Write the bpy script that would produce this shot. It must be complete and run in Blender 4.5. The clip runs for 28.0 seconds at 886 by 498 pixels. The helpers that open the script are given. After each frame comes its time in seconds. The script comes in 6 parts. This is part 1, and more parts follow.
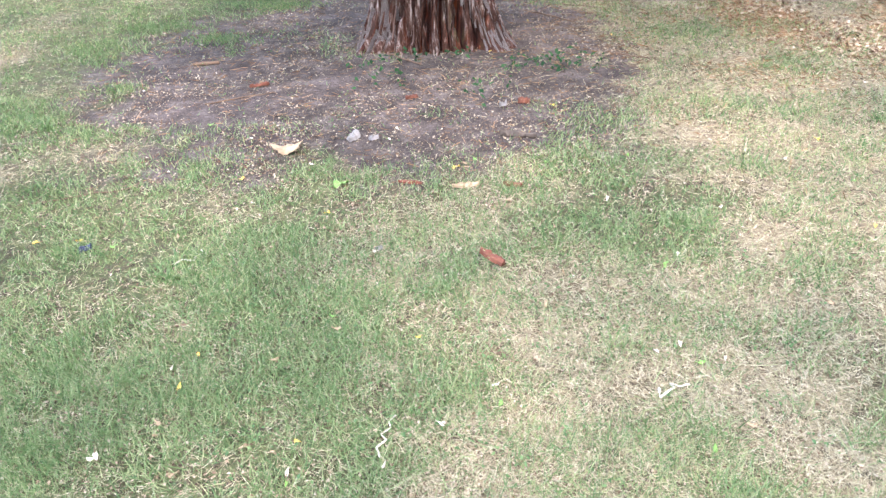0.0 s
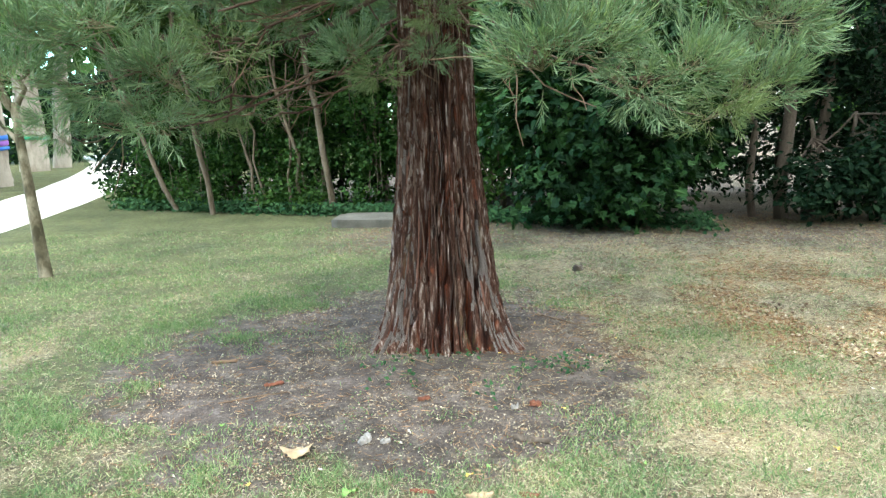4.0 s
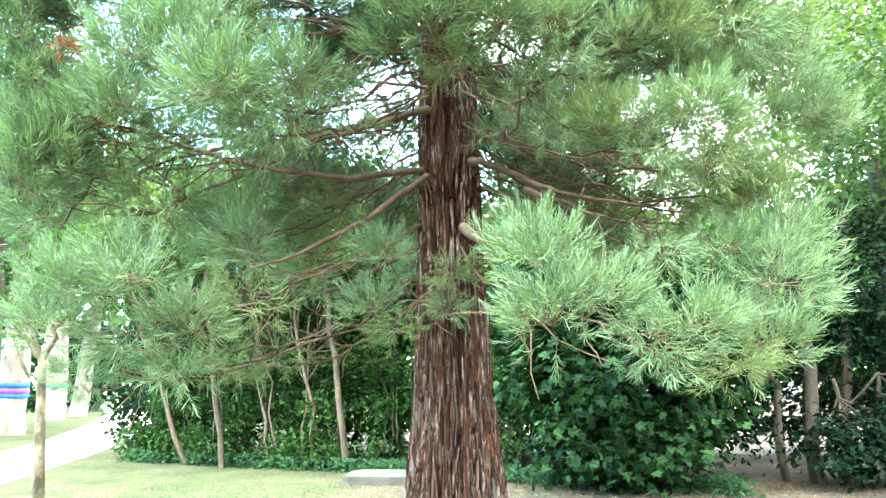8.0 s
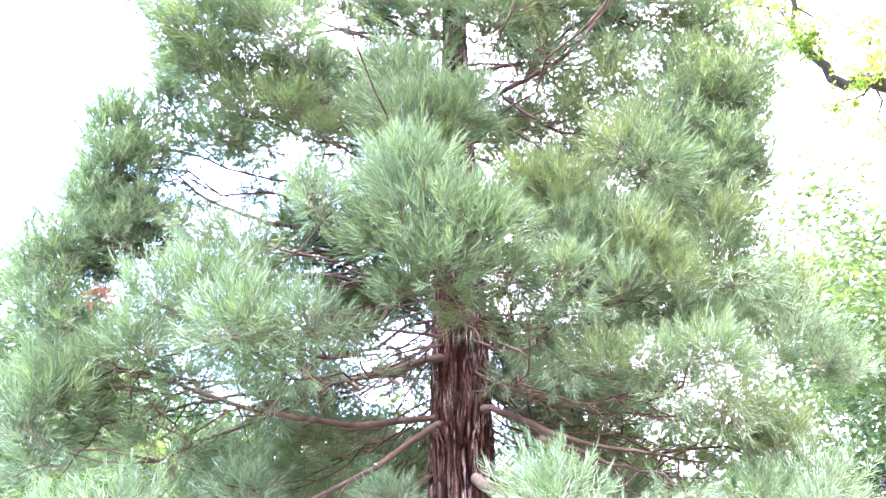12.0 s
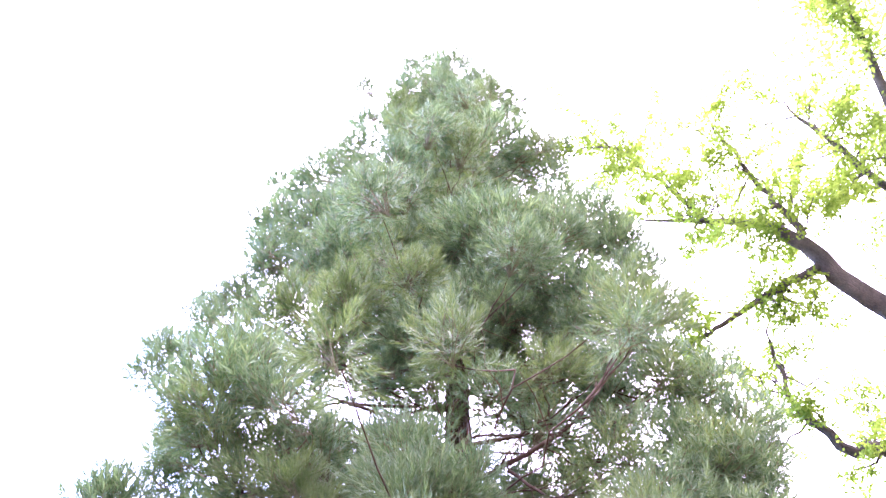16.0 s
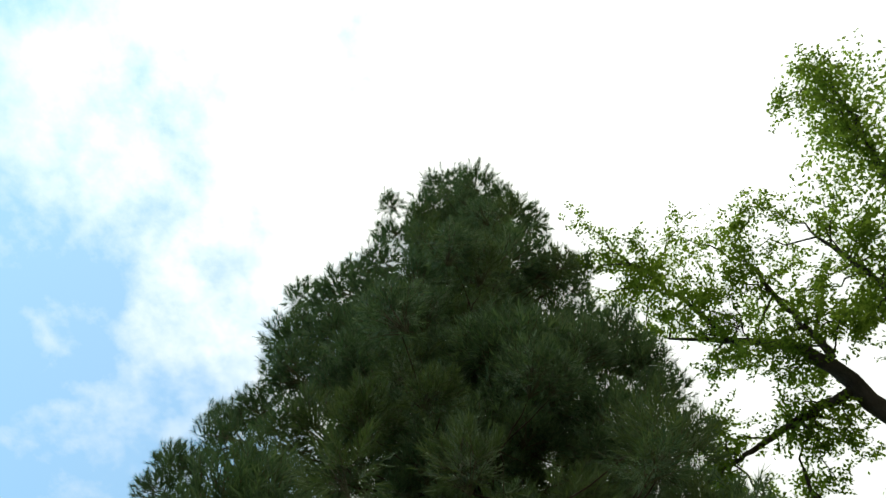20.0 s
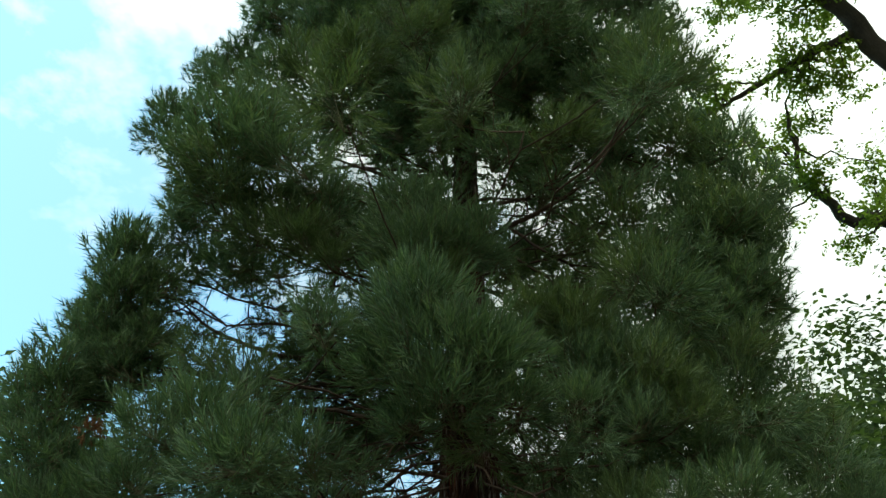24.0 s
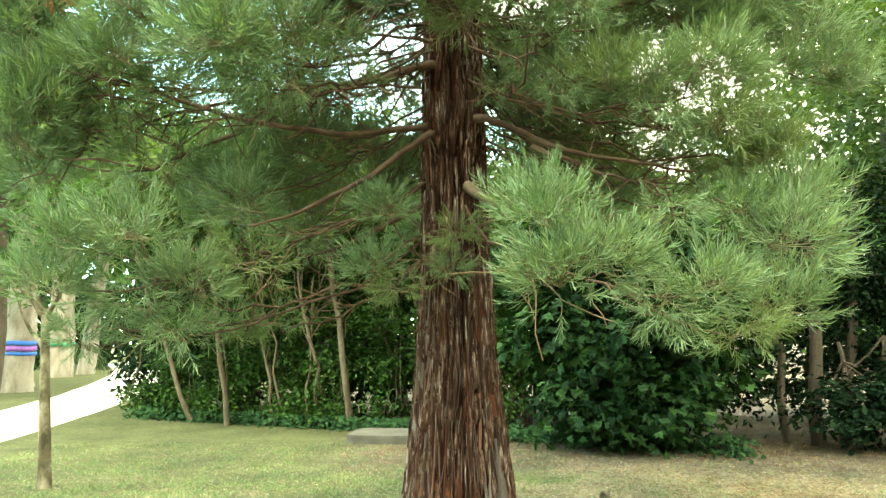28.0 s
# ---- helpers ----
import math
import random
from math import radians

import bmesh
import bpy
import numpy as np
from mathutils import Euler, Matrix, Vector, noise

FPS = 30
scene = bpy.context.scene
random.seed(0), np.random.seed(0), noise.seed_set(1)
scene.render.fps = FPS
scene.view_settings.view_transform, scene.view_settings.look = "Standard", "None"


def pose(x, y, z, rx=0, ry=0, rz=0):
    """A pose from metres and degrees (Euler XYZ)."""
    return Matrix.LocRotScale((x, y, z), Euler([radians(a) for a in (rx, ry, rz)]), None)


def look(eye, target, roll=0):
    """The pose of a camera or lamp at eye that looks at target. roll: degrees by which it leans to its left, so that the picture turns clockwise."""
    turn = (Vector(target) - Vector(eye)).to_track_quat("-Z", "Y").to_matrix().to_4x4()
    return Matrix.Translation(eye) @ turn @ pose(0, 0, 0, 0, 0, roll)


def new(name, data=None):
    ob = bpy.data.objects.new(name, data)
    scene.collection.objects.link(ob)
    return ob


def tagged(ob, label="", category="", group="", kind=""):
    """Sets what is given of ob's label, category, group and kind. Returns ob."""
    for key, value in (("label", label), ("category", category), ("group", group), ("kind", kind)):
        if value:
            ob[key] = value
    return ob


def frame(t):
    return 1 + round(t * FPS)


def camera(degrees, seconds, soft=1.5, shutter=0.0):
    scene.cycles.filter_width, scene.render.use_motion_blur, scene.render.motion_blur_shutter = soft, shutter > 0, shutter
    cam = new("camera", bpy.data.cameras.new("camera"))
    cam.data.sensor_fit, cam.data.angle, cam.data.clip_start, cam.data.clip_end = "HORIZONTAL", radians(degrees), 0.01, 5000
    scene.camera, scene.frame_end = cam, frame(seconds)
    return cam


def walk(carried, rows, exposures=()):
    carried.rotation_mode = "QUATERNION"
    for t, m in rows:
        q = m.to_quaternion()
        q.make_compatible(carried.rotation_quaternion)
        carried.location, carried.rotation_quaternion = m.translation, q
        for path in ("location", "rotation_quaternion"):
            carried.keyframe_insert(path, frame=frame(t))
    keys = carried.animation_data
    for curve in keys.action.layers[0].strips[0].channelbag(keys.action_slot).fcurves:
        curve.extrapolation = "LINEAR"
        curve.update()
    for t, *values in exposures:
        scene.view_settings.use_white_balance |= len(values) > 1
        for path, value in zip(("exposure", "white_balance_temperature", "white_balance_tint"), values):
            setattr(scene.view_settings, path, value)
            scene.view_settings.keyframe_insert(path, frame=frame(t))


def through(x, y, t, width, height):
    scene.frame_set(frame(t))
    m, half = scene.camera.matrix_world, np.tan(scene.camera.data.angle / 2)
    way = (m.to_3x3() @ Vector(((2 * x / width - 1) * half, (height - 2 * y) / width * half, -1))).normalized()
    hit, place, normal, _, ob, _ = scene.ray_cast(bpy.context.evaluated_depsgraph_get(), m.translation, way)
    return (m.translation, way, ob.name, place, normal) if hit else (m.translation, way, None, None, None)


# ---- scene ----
cam = camera(64.2, 28.0, 1.4)
PATH = (
    (0.0, pose(-0.000, 0.000, 1.600, 57.00, 2.10, -0.00)),
    (0.5, pose(-0.003, 0.007, 1.607, 60.68, 2.23, -0.04)),
    (1.0, pose(-0.016, 0.002, 1.629, 64.43, 2.01, 0.06)),
    (1.5, pose(-0.023, 0.002, 1.647, 67.44, 1.88, 0.23)),
    (2.0, pose(-0.026, -0.001, 1.663, 70.51, 2.01, 0.22)),
    (2.5, pose(-0.028, -0.008, 1.680, 73.32, 1.69, 0.17)),
    (3.0, pose(-0.032, -0.012, 1.691, 75.14, 1.48, 0.17)),
    (3.5, pose(-0.037, -0.006, 1.703, 77.28, 1.56, 0.30)),
    (5.5, pose(-0.012, 0.013, 1.660, 88.75, 1.88, 2.02)),
    (6.0, pose(-0.008, 0.014, 1.657, 91.11, 1.71, 2.22)),
    (6.5, pose(-0.009, 0.006, 1.665, 93.48, 1.51, 2.21)),
    (7.0, pose(-0.011, -0.000, 1.675, 96.17, 1.24, 2.04)),
    (7.5, pose(-0.015, -0.013, 1.676, 98.42, 1.26, 1.99)),
    (8.0, pose(-0.015, -0.024, 1.686, 100.44, 0.87, 2.13)),
    (8.5, pose(-0.025, -0.036, 1.678, 102.57, 0.97, 2.31)),
    (9.0, pose(-0.024, -0.037, 1.645, 105.58, 0.71, 2.30)),
    (9.5, pose(-0.009, -0.038, 1.612, 107.91, 0.72, 2.62)),
    (10.0, pose(-0.003, -0.037, 1.577, 111.33, 0.26, 2.71)),
    (10.5, pose(0.003, -0.032, 1.544, 113.88, 0.62, 2.97)),
    (11.0, pose(0.009, -0.025, 1.528, 117.30, 0.36, 3.00)),
    (11.5, pose(0.015, -0.020, 1.527, 119.40, 0.29, 3.19)),
    (13.5, pose(0.018, 0.006, 1.579, 132.40, -0.29, 3.35)),
    (14.0, pose(-0.001, 0.017, 1.580, 136.10, 0.14, 3.77)),
    (14.5, pose(-0.002, 0.009, 1.585, 139.10, 0.40, 4.08)),
    (15.0, pose(-0.008, -0.010, 1.587, 143.12, 0.48, 4.05)),
    (15.5, pose(-0.010, -0.032, 1.595, 147.06, 0.55, 3.98)),
    (16.0, pose(0.009, -0.070, 1.613, 150.61, 0.28, 3.62)),
    (16.5, pose(0.018, -0.105, 1.630, 153.99, 0.61, 4.03)),
    (17.0, pose(0.018, -0.144, 1.638, 157.32, 0.63, 4.15)),
    (17.5, pose(0.019, -0.164, 1.634, 160.48, 0.13, 3.54)),
    (18.0, pose(0.018, -0.183, 1.633, 162.06, -0.39, 3.36)),
    (18.5, pose(0.018, -0.186, 1.643, 162.83, -0.91, 3.13)),
    (19.0, pose(0.022, -0.179, 1.654, 162.63, -1.17, 3.54)),
    (19.5, pose(0.025, -0.172, 1.660, 161.33, -1.46, 3.58)),
    (20.0, pose(0.024, -0.157, 1.655, 159.46, -1.62, 3.50)),
    (20.5, pose(0.025, -0.131, 1.657, 156.51, -1.54, 3.55)),
    (21.0, pose(0.024, -0.097, 1.660, 153.49, -1.28, 4.11)),
    (21.5, pose(0.021, -0.062, 1.669, 151.29, -1.23, 4.18)),
    (22.0, pose(0.017, -0.024, 1.658, 146.45, -0.79, 4.13)),
    (22.5, pose(0.007, 0.011, 1.652, 142.96, -0.57, 3.97)),
    (24.5, pose(0.035, 0.127, 1.568, 129.68, -0.80, 3.70)),
    (25.0, pose(0.030, 0.135, 1.575, 126.88, -0.73, 3.57)),
    (25.5, pose(0.025, 0.126, 1.583, 123.31, -0.91, 3.24)),
    (26.0, pose(0.021, 0.112, 1.605, 117.88, -0.64, 3.07)),
    (26.5, pose(0.020, 0.091, 1.639, 112.21, -0.28, 2.94)),
    (27.0, pose(0.008, 0.081, 1.668, 106.89, -0.40, 2.65)),
    (27.5, pose(0.001, 0.071, 1.690, 102.16, 0.14, 2.60)),
    (28.0, pose(-0.013, 0.074, 1.683, 97.35, 0.48, 2.44)),
)

# ---- light ----
EXPOSURES = (
    (0, 1.33, 6100, 24), (3.5, 1.18, 6250, 7), (5.5, 1.95, 6500, -5), (8, 2.78, 6250, -1), (9.5, 3.18, 6130, 14), (11.5, 3.21, 5780, 32),
    (13.5, 3.12, 5750, 66), (16, 2.37, 5750, 62), (17, 0.85, 6200, 12), (18.5, -1.2, 6600, 3), (22.5, -1.65, 6800, -2), (24.5, -0.7, 6550, -6),
    (25.2, -0.15, 6850, -2), (26, 0.53, 7000, 18), (26.5, 0.9, 7900, 10), (27.5, 1.5, 8900, -6), (28, 1.75, 8900, -13),
)
walk(cam, PATH, EXPOSURES)

SUN_EL, SUN_AZ = 58.0, -140.0   # elevation; azimuth clockwise from +y
world = bpy.data.worlds.new("sky")
scene.world = world
world.use_nodes = True
wn, wl = world.node_tree.nodes, world.node_tree.links
sky = wn.new("ShaderNodeTexSky")
sky.sky_type, sky.sun_disc = "NISHITA", False
sky.sun_elevation, sky.sun_rotation = radians(SUN_EL), radians(SUN_AZ)
sky.air_density, sky.dust_density, sky.ozone_density = 1.0, 0.3, 1.0
wcoord = wn.new("ShaderNodeTexCoord")
wmap = wn.new("ShaderNodeMapping")
wmap.inputs["Scale"].default_value = (1.0, 1.0, 1.6)
wmap.inputs["Location"].default_value = (0.35, 0.1, 0.0)
wnoise = wn.new("ShaderNodeTexNoise")
wnoise.inputs["Scale"].default_value = 6.0
wnoise.inputs["Detail"].default_value = 9.0
wnoise.inputs["Roughness"].default_value = 0.58
wramp = wn.new("ShaderNodeValToRGB")
wramp.color_ramp.elements[0].position, wramp.color_ramp.elements[1].position = 0.36, 0.66
# the cloud sheet thins out towards -x
wgrad = wn.new("ShaderNodeVectorMath")
wgrad.operation = "DOT_PRODUCT"
wgrad.inputs[1].default_value = (0.55, -0.3, 0.0)
wadd = wn.new("ShaderNodeMath")
wadd.operation = "ADD"
wadd2 = wn.new("ShaderNodeMath")
wadd2.operation = "ADD"
wadd2.inputs[1].default_value = 0.31
wramp.color_ramp.elements[0].color = (0.2, 0.2, 0.2, 1)
wsky = wn.new("ShaderNodeVectorMath")
wsky.operation = "SCALE"
wsky.inputs["Scale"].default_value = 1.7
wmix = wn.new("ShaderNodeMix")
wmix.data_type = "RGBA"
wsep = wn.new("ShaderNodeSeparateXYZ")
wlum = wn.new("ShaderNodeMapRange")   # clouds are brightest overhead and dim towards the horizon
wlum.inputs["From Min"].default_value, wlum.inputs["From Max"].default_value = 0.0, 0.9
wlum.inputs["To Min"].default_value, wlum.inputs["To Max"].default_value = 1.1, 8.0
wcloud = wn.new("ShaderNodeVectorMath")
wcloud.operation = "SCALE"
wcloud.inputs[0].default_value = (0.99, 1.0, 1.015)
wl.new(wcoord.outputs["Generated"], wsep.inputs[0])
wl.new(wsep.outputs["Z"], wlum.inputs["Value"])
wl.new(wlum.outputs["Result"], wcloud.inputs["Scale"])
wl.new(wcloud.outputs["Vector"], wmix.inputs["B"])
wl.new(wcoord.outputs["Generated"], wmap.inputs["Vector"])
wl.new(wmap.outputs["Vector"], wnoise.inputs["Vector"])
wl.new(wcoord.outputs["Generated"], wgrad.inputs[0])
wl.new(wgrad.outputs["Value"], wadd.inputs[0])
wl.new(wnoise.outputs["Fac"], wadd.inputs[1])
wl.new(wadd.outputs["Value"], wadd2.inputs[0])
wl.new(wadd2.outputs["Value"], wramp.inputs["Fac"])
wl.new(wramp.outputs["Color"], wmix.inputs["Factor"])
wl.new(sky.outputs["Color"], wsky.inputs[0])
wtone = wn.new("ShaderNodeVectorMath")
wtone.operation = "MULTIPLY"
wtone.inputs[1].default_value = (0.7, 1.1, 1.1)
wl.new(wsky.outputs["Vector"], wtone.inputs[0])
wl.new(wtone.outputs["Vector"], wmix.inputs["A"])
wl.new(wmix.outputs["Result"], wn["Background"].inputs["Color"])
wn["Background"].inputs["Strength"].default_value = 0.5

sun = new("sun", bpy.data.lights.new("sun", "SUN"))
sun.data.energy, sun.data.angle, sun.data.color = 1.8, radians(10.0), (1.0, 0.94, 0.84)
sa, se = radians(SUN_AZ), radians(SUN_EL)
SUN_DIR = Vector((math.sin(sa) * math.cos(se), math.cos(sa) * math.cos(se), math.sin(se)))
sun.matrix_world = look(SUN_DIR * 60, (0, 0, 0))


# ---- materials ----
def material(name):
    m = bpy.data.materials.new(name)
    m.use_nodes = True
    return m, m.node_tree.nodes, m.node_tree.links


def noise_ramp(m, scale, stops, stretch=(1, 1, 1), detail=5.0, rough=0.6, space="Object"):
    """A noise texture run through a colour ramp; returns the ramp's colour and the noise's value."""
    nodes, links = m.node_tree.nodes, m.node_tree.links
    co, mp, nz, rp = (nodes.new(k) for k in ("ShaderNodeTexCoord", "ShaderNodeMapping", "ShaderNodeTexNoise", "ShaderNodeValToRGB"))
    mp.inputs["Scale"].default_value = stretch
    nz.inputs["Scale"].default_value, nz.inputs["Detail"].default_value, nz.inputs["Roughness"].default_value = scale, detail, rough
    links.new(co.outputs[space], mp.inputs["Vector"])
    links.new(mp.outputs["Vector"], nz.inputs["Vector"])
    links.new(nz.outputs["Fac"], rp.inputs["Fac"])
    el = rp.color_ramp.elements
    while len(el) < len(stops):
        el.new(0.5)
    for e, (p, c) in zip(el, stops):
        e.position, e.color = p, (*c, 1)
    return rp.outputs["Color"], nz.outputs["Fac"]


def mixed(m, fac, a, b, blend="MIX"):
    nodes, links = m.node_tree.nodes, m.node_tree.links
    mx = nodes.new("ShaderNodeMix")
    mx.data_type, mx.blend_type = "RGBA", blend
    for key, v in (("Factor", fac), ("A", a), ("B", b)):
        if isinstance(v, (int, float)):
            mx.inputs[key].default_value = v
        elif isinstance(v, tuple):
            mx.inputs[key].default_value = (*v, 1)
        else:
            links.new(v, mx.inputs[key])
    return mx.outputs["Result"]


def bumped(m, height, strength, distance):
    nodes, links = m.node_tree.nodes, m.node_tree.links
    b = nodes.new("ShaderNodeBump")
    b.inputs["Strength"].default_value, b.inputs["Distance"].default_value = strength, distance
    links.new(height, b.inputs["Height"])
    links.new(b.outputs["Normal"], nodes["Principled BSDF"].inputs["Normal"])


def surface(name, scale, stops, rough=0.85, stretch=(1, 1, 1), bump=0.4, depth=0.01, fine=40.0, spec=0.3):
    m, nodes, links = material(name)
    col, fac = noise_ramp(m, scale, stops, stretch)
    g, gf = noise_ramp(m, fine, ((0.25, (0.72, 0.72, 0.72)), (0.75, (1.2, 1.2, 1.2))), stretch)
    links.new(mixed(m, 0.7, col, g, "MULTIPLY"), nodes["Principled BSDF"].inputs["Base Color"])
    nodes["Principled BSDF"].inputs["Roughness"].default_value = rough
    nodes["Principled BSDF"].inputs["Specular IOR Level"].default_value = spec
    bumped(m, gf, bump, depth)
    return m


def leafy(name, tones, through=0.35, rough=0.5, spec=0.35, island=True, scale=0.9):
    """A leaf: a tone for each leaf, a drift over the crown, and light that passes through."""
    m, nodes, links = material(name)
    p = nodes["Principled BSDF"]
    geo, rp = nodes.new("ShaderNodeNewGeometry"), nodes.new("ShaderNodeValToRGB")
    links.new(geo.outputs["Random Per Island"], rp.inputs["Fac"])
    el = rp.color_ramp.elements
    while len(el) < len(tones):
        el.new(0.5)
    for i, (e, c) in enumerate(zip(el, tones)):
        e.position, e.color = i / (len(tones) - 1), (*c, 1)
    drift, _ = noise_ramp(m, scale, ((0.3, (0.72, 0.78, 0.74)), (0.7, (1.25, 1.2, 1.1))), detail=2.0)
    col = mixed(m, 1.0, rp.outputs["Color"], drift, "MULTIPLY")
    links.new(col, p.inputs["Base Color"])
    p.inputs["Roughness"].default_value, p.inputs["Specular IOR Level"].default_value = rough, spec
    if through:
        tr, mx = nodes.new("ShaderNodeBsdfTranslucent"), nodes.new("ShaderNodeMixShader")
        links.new(mixed(m, 1.0, col, (1.3, 1.35, 0.6), "MULTIPLY"), tr.inputs["Color"])
        mx.inputs["Fac"].default_value = through
        links.new(p.outputs["BSDF"], mx.inputs[1])
        links.new(tr.outputs["BSDF"], mx.inputs[2])
        links.new(mx.outputs["Shader"], nodes["Material Output"].inputs["Surface"])
    return m


MAT_NEEDLE = leafy("needle_shoots", ((0.085, 0.142, 0.09), (0.112, 0.18, 0.112), (0.148, 0.224, 0.138), (0.205, 0.285, 0.176)), 0.25, 0.55, 0.2)
MAT_NEEDLE_OLD = leafy("old_needle_shoots", ((0.095, 0.142, 0.072), (0.125, 0.178, 0.09), (0.175, 0.236, 0.118)), 0.25, 0.55, 0.2)
MAT_STEM = surface("young_stem", 6.0, ((0.3, (0.1, 0.085, 0.05)), (0.7, (0.2, 0.19, 0.11))), 0.8)
MAT_TWIG = surface("twig_bark", 6.0, ((0.3, (0.09, 0.055, 0.035)), (0.7, (0.19, 0.13, 0.085))), 0.85)
MAT_LIMB = surface("limb_bark", 4.0, ((0.3, (0.048, 0.028, 0.02)), (0.55, (0.098, 0.063, 0.045)), (0.78, (0.2, 0.158, 0.124))), 0.85, bump=0.7)
MAT_DARKBARK = surface("furrowed_bark", 5.0, ((0.3, (0.05, 0.04, 0.032)), (0.7, (0.12, 0.095, 0.075))), 0.9, (1, 1, 0.4), 0.8, 0.02)
MAT_GREYBARK = surface("smooth_grey_bark", 5.0, ((0.3, (0.065, 0.05, 0.034)), (0.7, (0.16, 0.13, 0.095))), 0.85, (1, 1, 0.4), 0.5, 0.01)
MAT_MOSSY = surface("mossy_bark", 5.0, ((0.36, (0.045, 0.04, 0.022)), (0.5, (0.12, 0.105, 0.068)), (0.64, (0.28, 0.25, 0.19))), 0.9, (1, 1, 0.5), 0.5, 0.01)
MAT_PALESTRIP = surface("silvery_bark", 5.0, ((0.36, (0.05, 0.035, 0.03)), (0.52, (0.17, 0.148, 0.14)), (0.68, (0.39, 0.372, 0.37))), 0.75, (12, 12, 1), 0.9, 0.008, 60.0)
MAT_PALEBARK = surface("pale_flaking_bark", 3.0, ((0.35, (0.2, 0.17, 0.14)), (0.6, (0.37, 0.335, 0.29))), 0.85, (1, 1, 0.35), 0.5, 0.02)
MAT_HEDGE = leafy("thicket_leaves", ((0.015, 0.04, 0.011), (0.024, 0.06, 0.016), (0.037, 0.086, 0.022), (0.064, 0.13, 0.035)), 0.36, 0.6, 0.12)
MAT_MAPLE = leafy("dark_broad_leaves", ((0.007, 0.024, 0.01), (0.013, 0.037, 0.014), (0.022, 0.058, 0.02), (0.048, 0.11, 0.036)), 0.25, 0.6, 0.12)
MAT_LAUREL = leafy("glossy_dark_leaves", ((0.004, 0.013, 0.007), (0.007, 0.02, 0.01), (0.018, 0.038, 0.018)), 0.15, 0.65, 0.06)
MAT_LIME = leafy("sunlit_broad_leaves", ((0.034, 0.06, 0.025), (0.058, 0.092, 0.038), (0.1, 0.145, 0.06)), 0.38, 0.6, 0.15)
MAT_LOCUST = leafy("feathery_leaflets", ((0.12, 0.18, 0.045), (0.17, 0.24, 0.065), (0.23, 0.305, 0.095)), 0.75, 0.6, 0.15)
MAT_IVY = leafy("ivy_leaves", ((0.012, 0.036, 0.016), (0.022, 0.06, 0.026), (0.04, 0.095, 0.04)), 0.15, 0.65, 0.08)
MAT_BLADE = leafy("grass_blades", ((0.055, 0.115, 0.052), (0.09, 0.16, 0.075), (0.135, 0.21, 0.1), (0.2, 0.265, 0.14), (0.29, 0.32, 0.195)), 0.25, 0.6, 0.2)
MAT_WEED = leafy("weed_leaves", ((0.055, 0.105, 0.05), (0.085, 0.15, 0.07), (0.13, 0.2, 0.095)), 0.25, 0.65, 0.1)
MAT_STRAW = leafy("dry_grass", ((0.2, 0.168, 0.112), (0.285, 0.248, 0.178), (0.37, 0.33, 0.25), (0.47, 0.43, 0.345)), 0.15, 0.7, 0.2)
MAT_CHIP = leafy("litter_flakes", ((0.05, 0.03, 0.02), (0.12, 0.075, 0.048), (0.2, 0.15, 0.105), (0.27, 0.22, 0.165), (0.37, 0.32, 0.255)), 0.0, 0.8, 0.2)
MAT_NEEDLEFALL = leafy("fallen_needles", ((0.1, 0.055, 0.03), (0.2, 0.115, 0.062), (0.31, 0.2, 0.12)), 0.0, 0.8, 0.15)
MAT_CONCRETE = surface("weathered_concrete", 3.0, ((0.3, (0.065, 0.062, 0.053)), (0.7, (0.125, 0.12, 0.105))), 0.9, bump=0.5)
MAT_GRAVEL = surface("pale_gravel", 1.2, ((0.3, (0.5, 0.47, 0.42)), (0.7, (0.62, 0.59, 0.53))), 0.95, fine=70.0, bump=0.8)
MAT_BLUE = surface("blue_cloth", 6.0, ((0.3, (0.03, 0.12, 0.5)), (0.7, (0.05, 0.2, 0.62))), 0.7)
MAT_PURPLE = surface("purple_cloth", 6.0, ((0.3, (0.2, 0.07, 0.38)), (0.7, (0.34, 0.15, 0.5))), 0.7)
MAT_GREENTAPE = surface("green_tape", 6.0, ((0.3, (0.01, 0.25, 0.13)), (0.7, (0.02, 0.36, 0.2))), 0.6)
MAT_REDBARK = surface("red_bark", 9.0, ((0.3, (0.07, 0.025, 0.016)), (0.6, (0.14, 0.052, 0.03)), (0.8, (0.26, 0.14, 0.09))), 0.85, (1, 1, 0.3), 0.8, 0.01)
MAT_DRYLEAF = surface("dry_leaf", 14.0, ((0.3, (0.19, 0.135, 0.08)), (0.7, (0.34, 0.26, 0.165))), 0.8)
MAT_YELLOWLEAF = surface("yellow_leaf", 14.0, ((0.3, (0.55, 0.36, 0.05)), (0.7, (0.72, 0.56, 0.12))), 0.7)
MAT_GREENLEAF = surface("fallen_green_leaf", 14.0, ((0.3, (0.1, 0.22, 0.05)), (0.7, (0.2, 0.36, 0.08))), 0.6)
MAT_PALELEAF = surface("bleached_leaf", 14.0, ((0.3, (0.4, 0.36, 0.28)), (0.7, (0.58, 0.55, 0.46))), 0.8)
MAT_STONE = surface("pale_stone", 14.0, ((0.3, (0.12, 0.113, 0.107)), (0.7, (0.25, 0.237, 0.225))), 0.85)
MAT_DARKBIT = surface("dark_blue_plastic", 14.0, ((0.3, (0.012, 0.016, 0.035)), (0.7, (0.03, 0.04, 0.08))), 0.4)
MAT_RUST = leafy("rusty_dead_needles", ((0.15, 0.068, 0.038), (0.23, 0.11, 0.06)), 0.1, 0.7, 0.2)


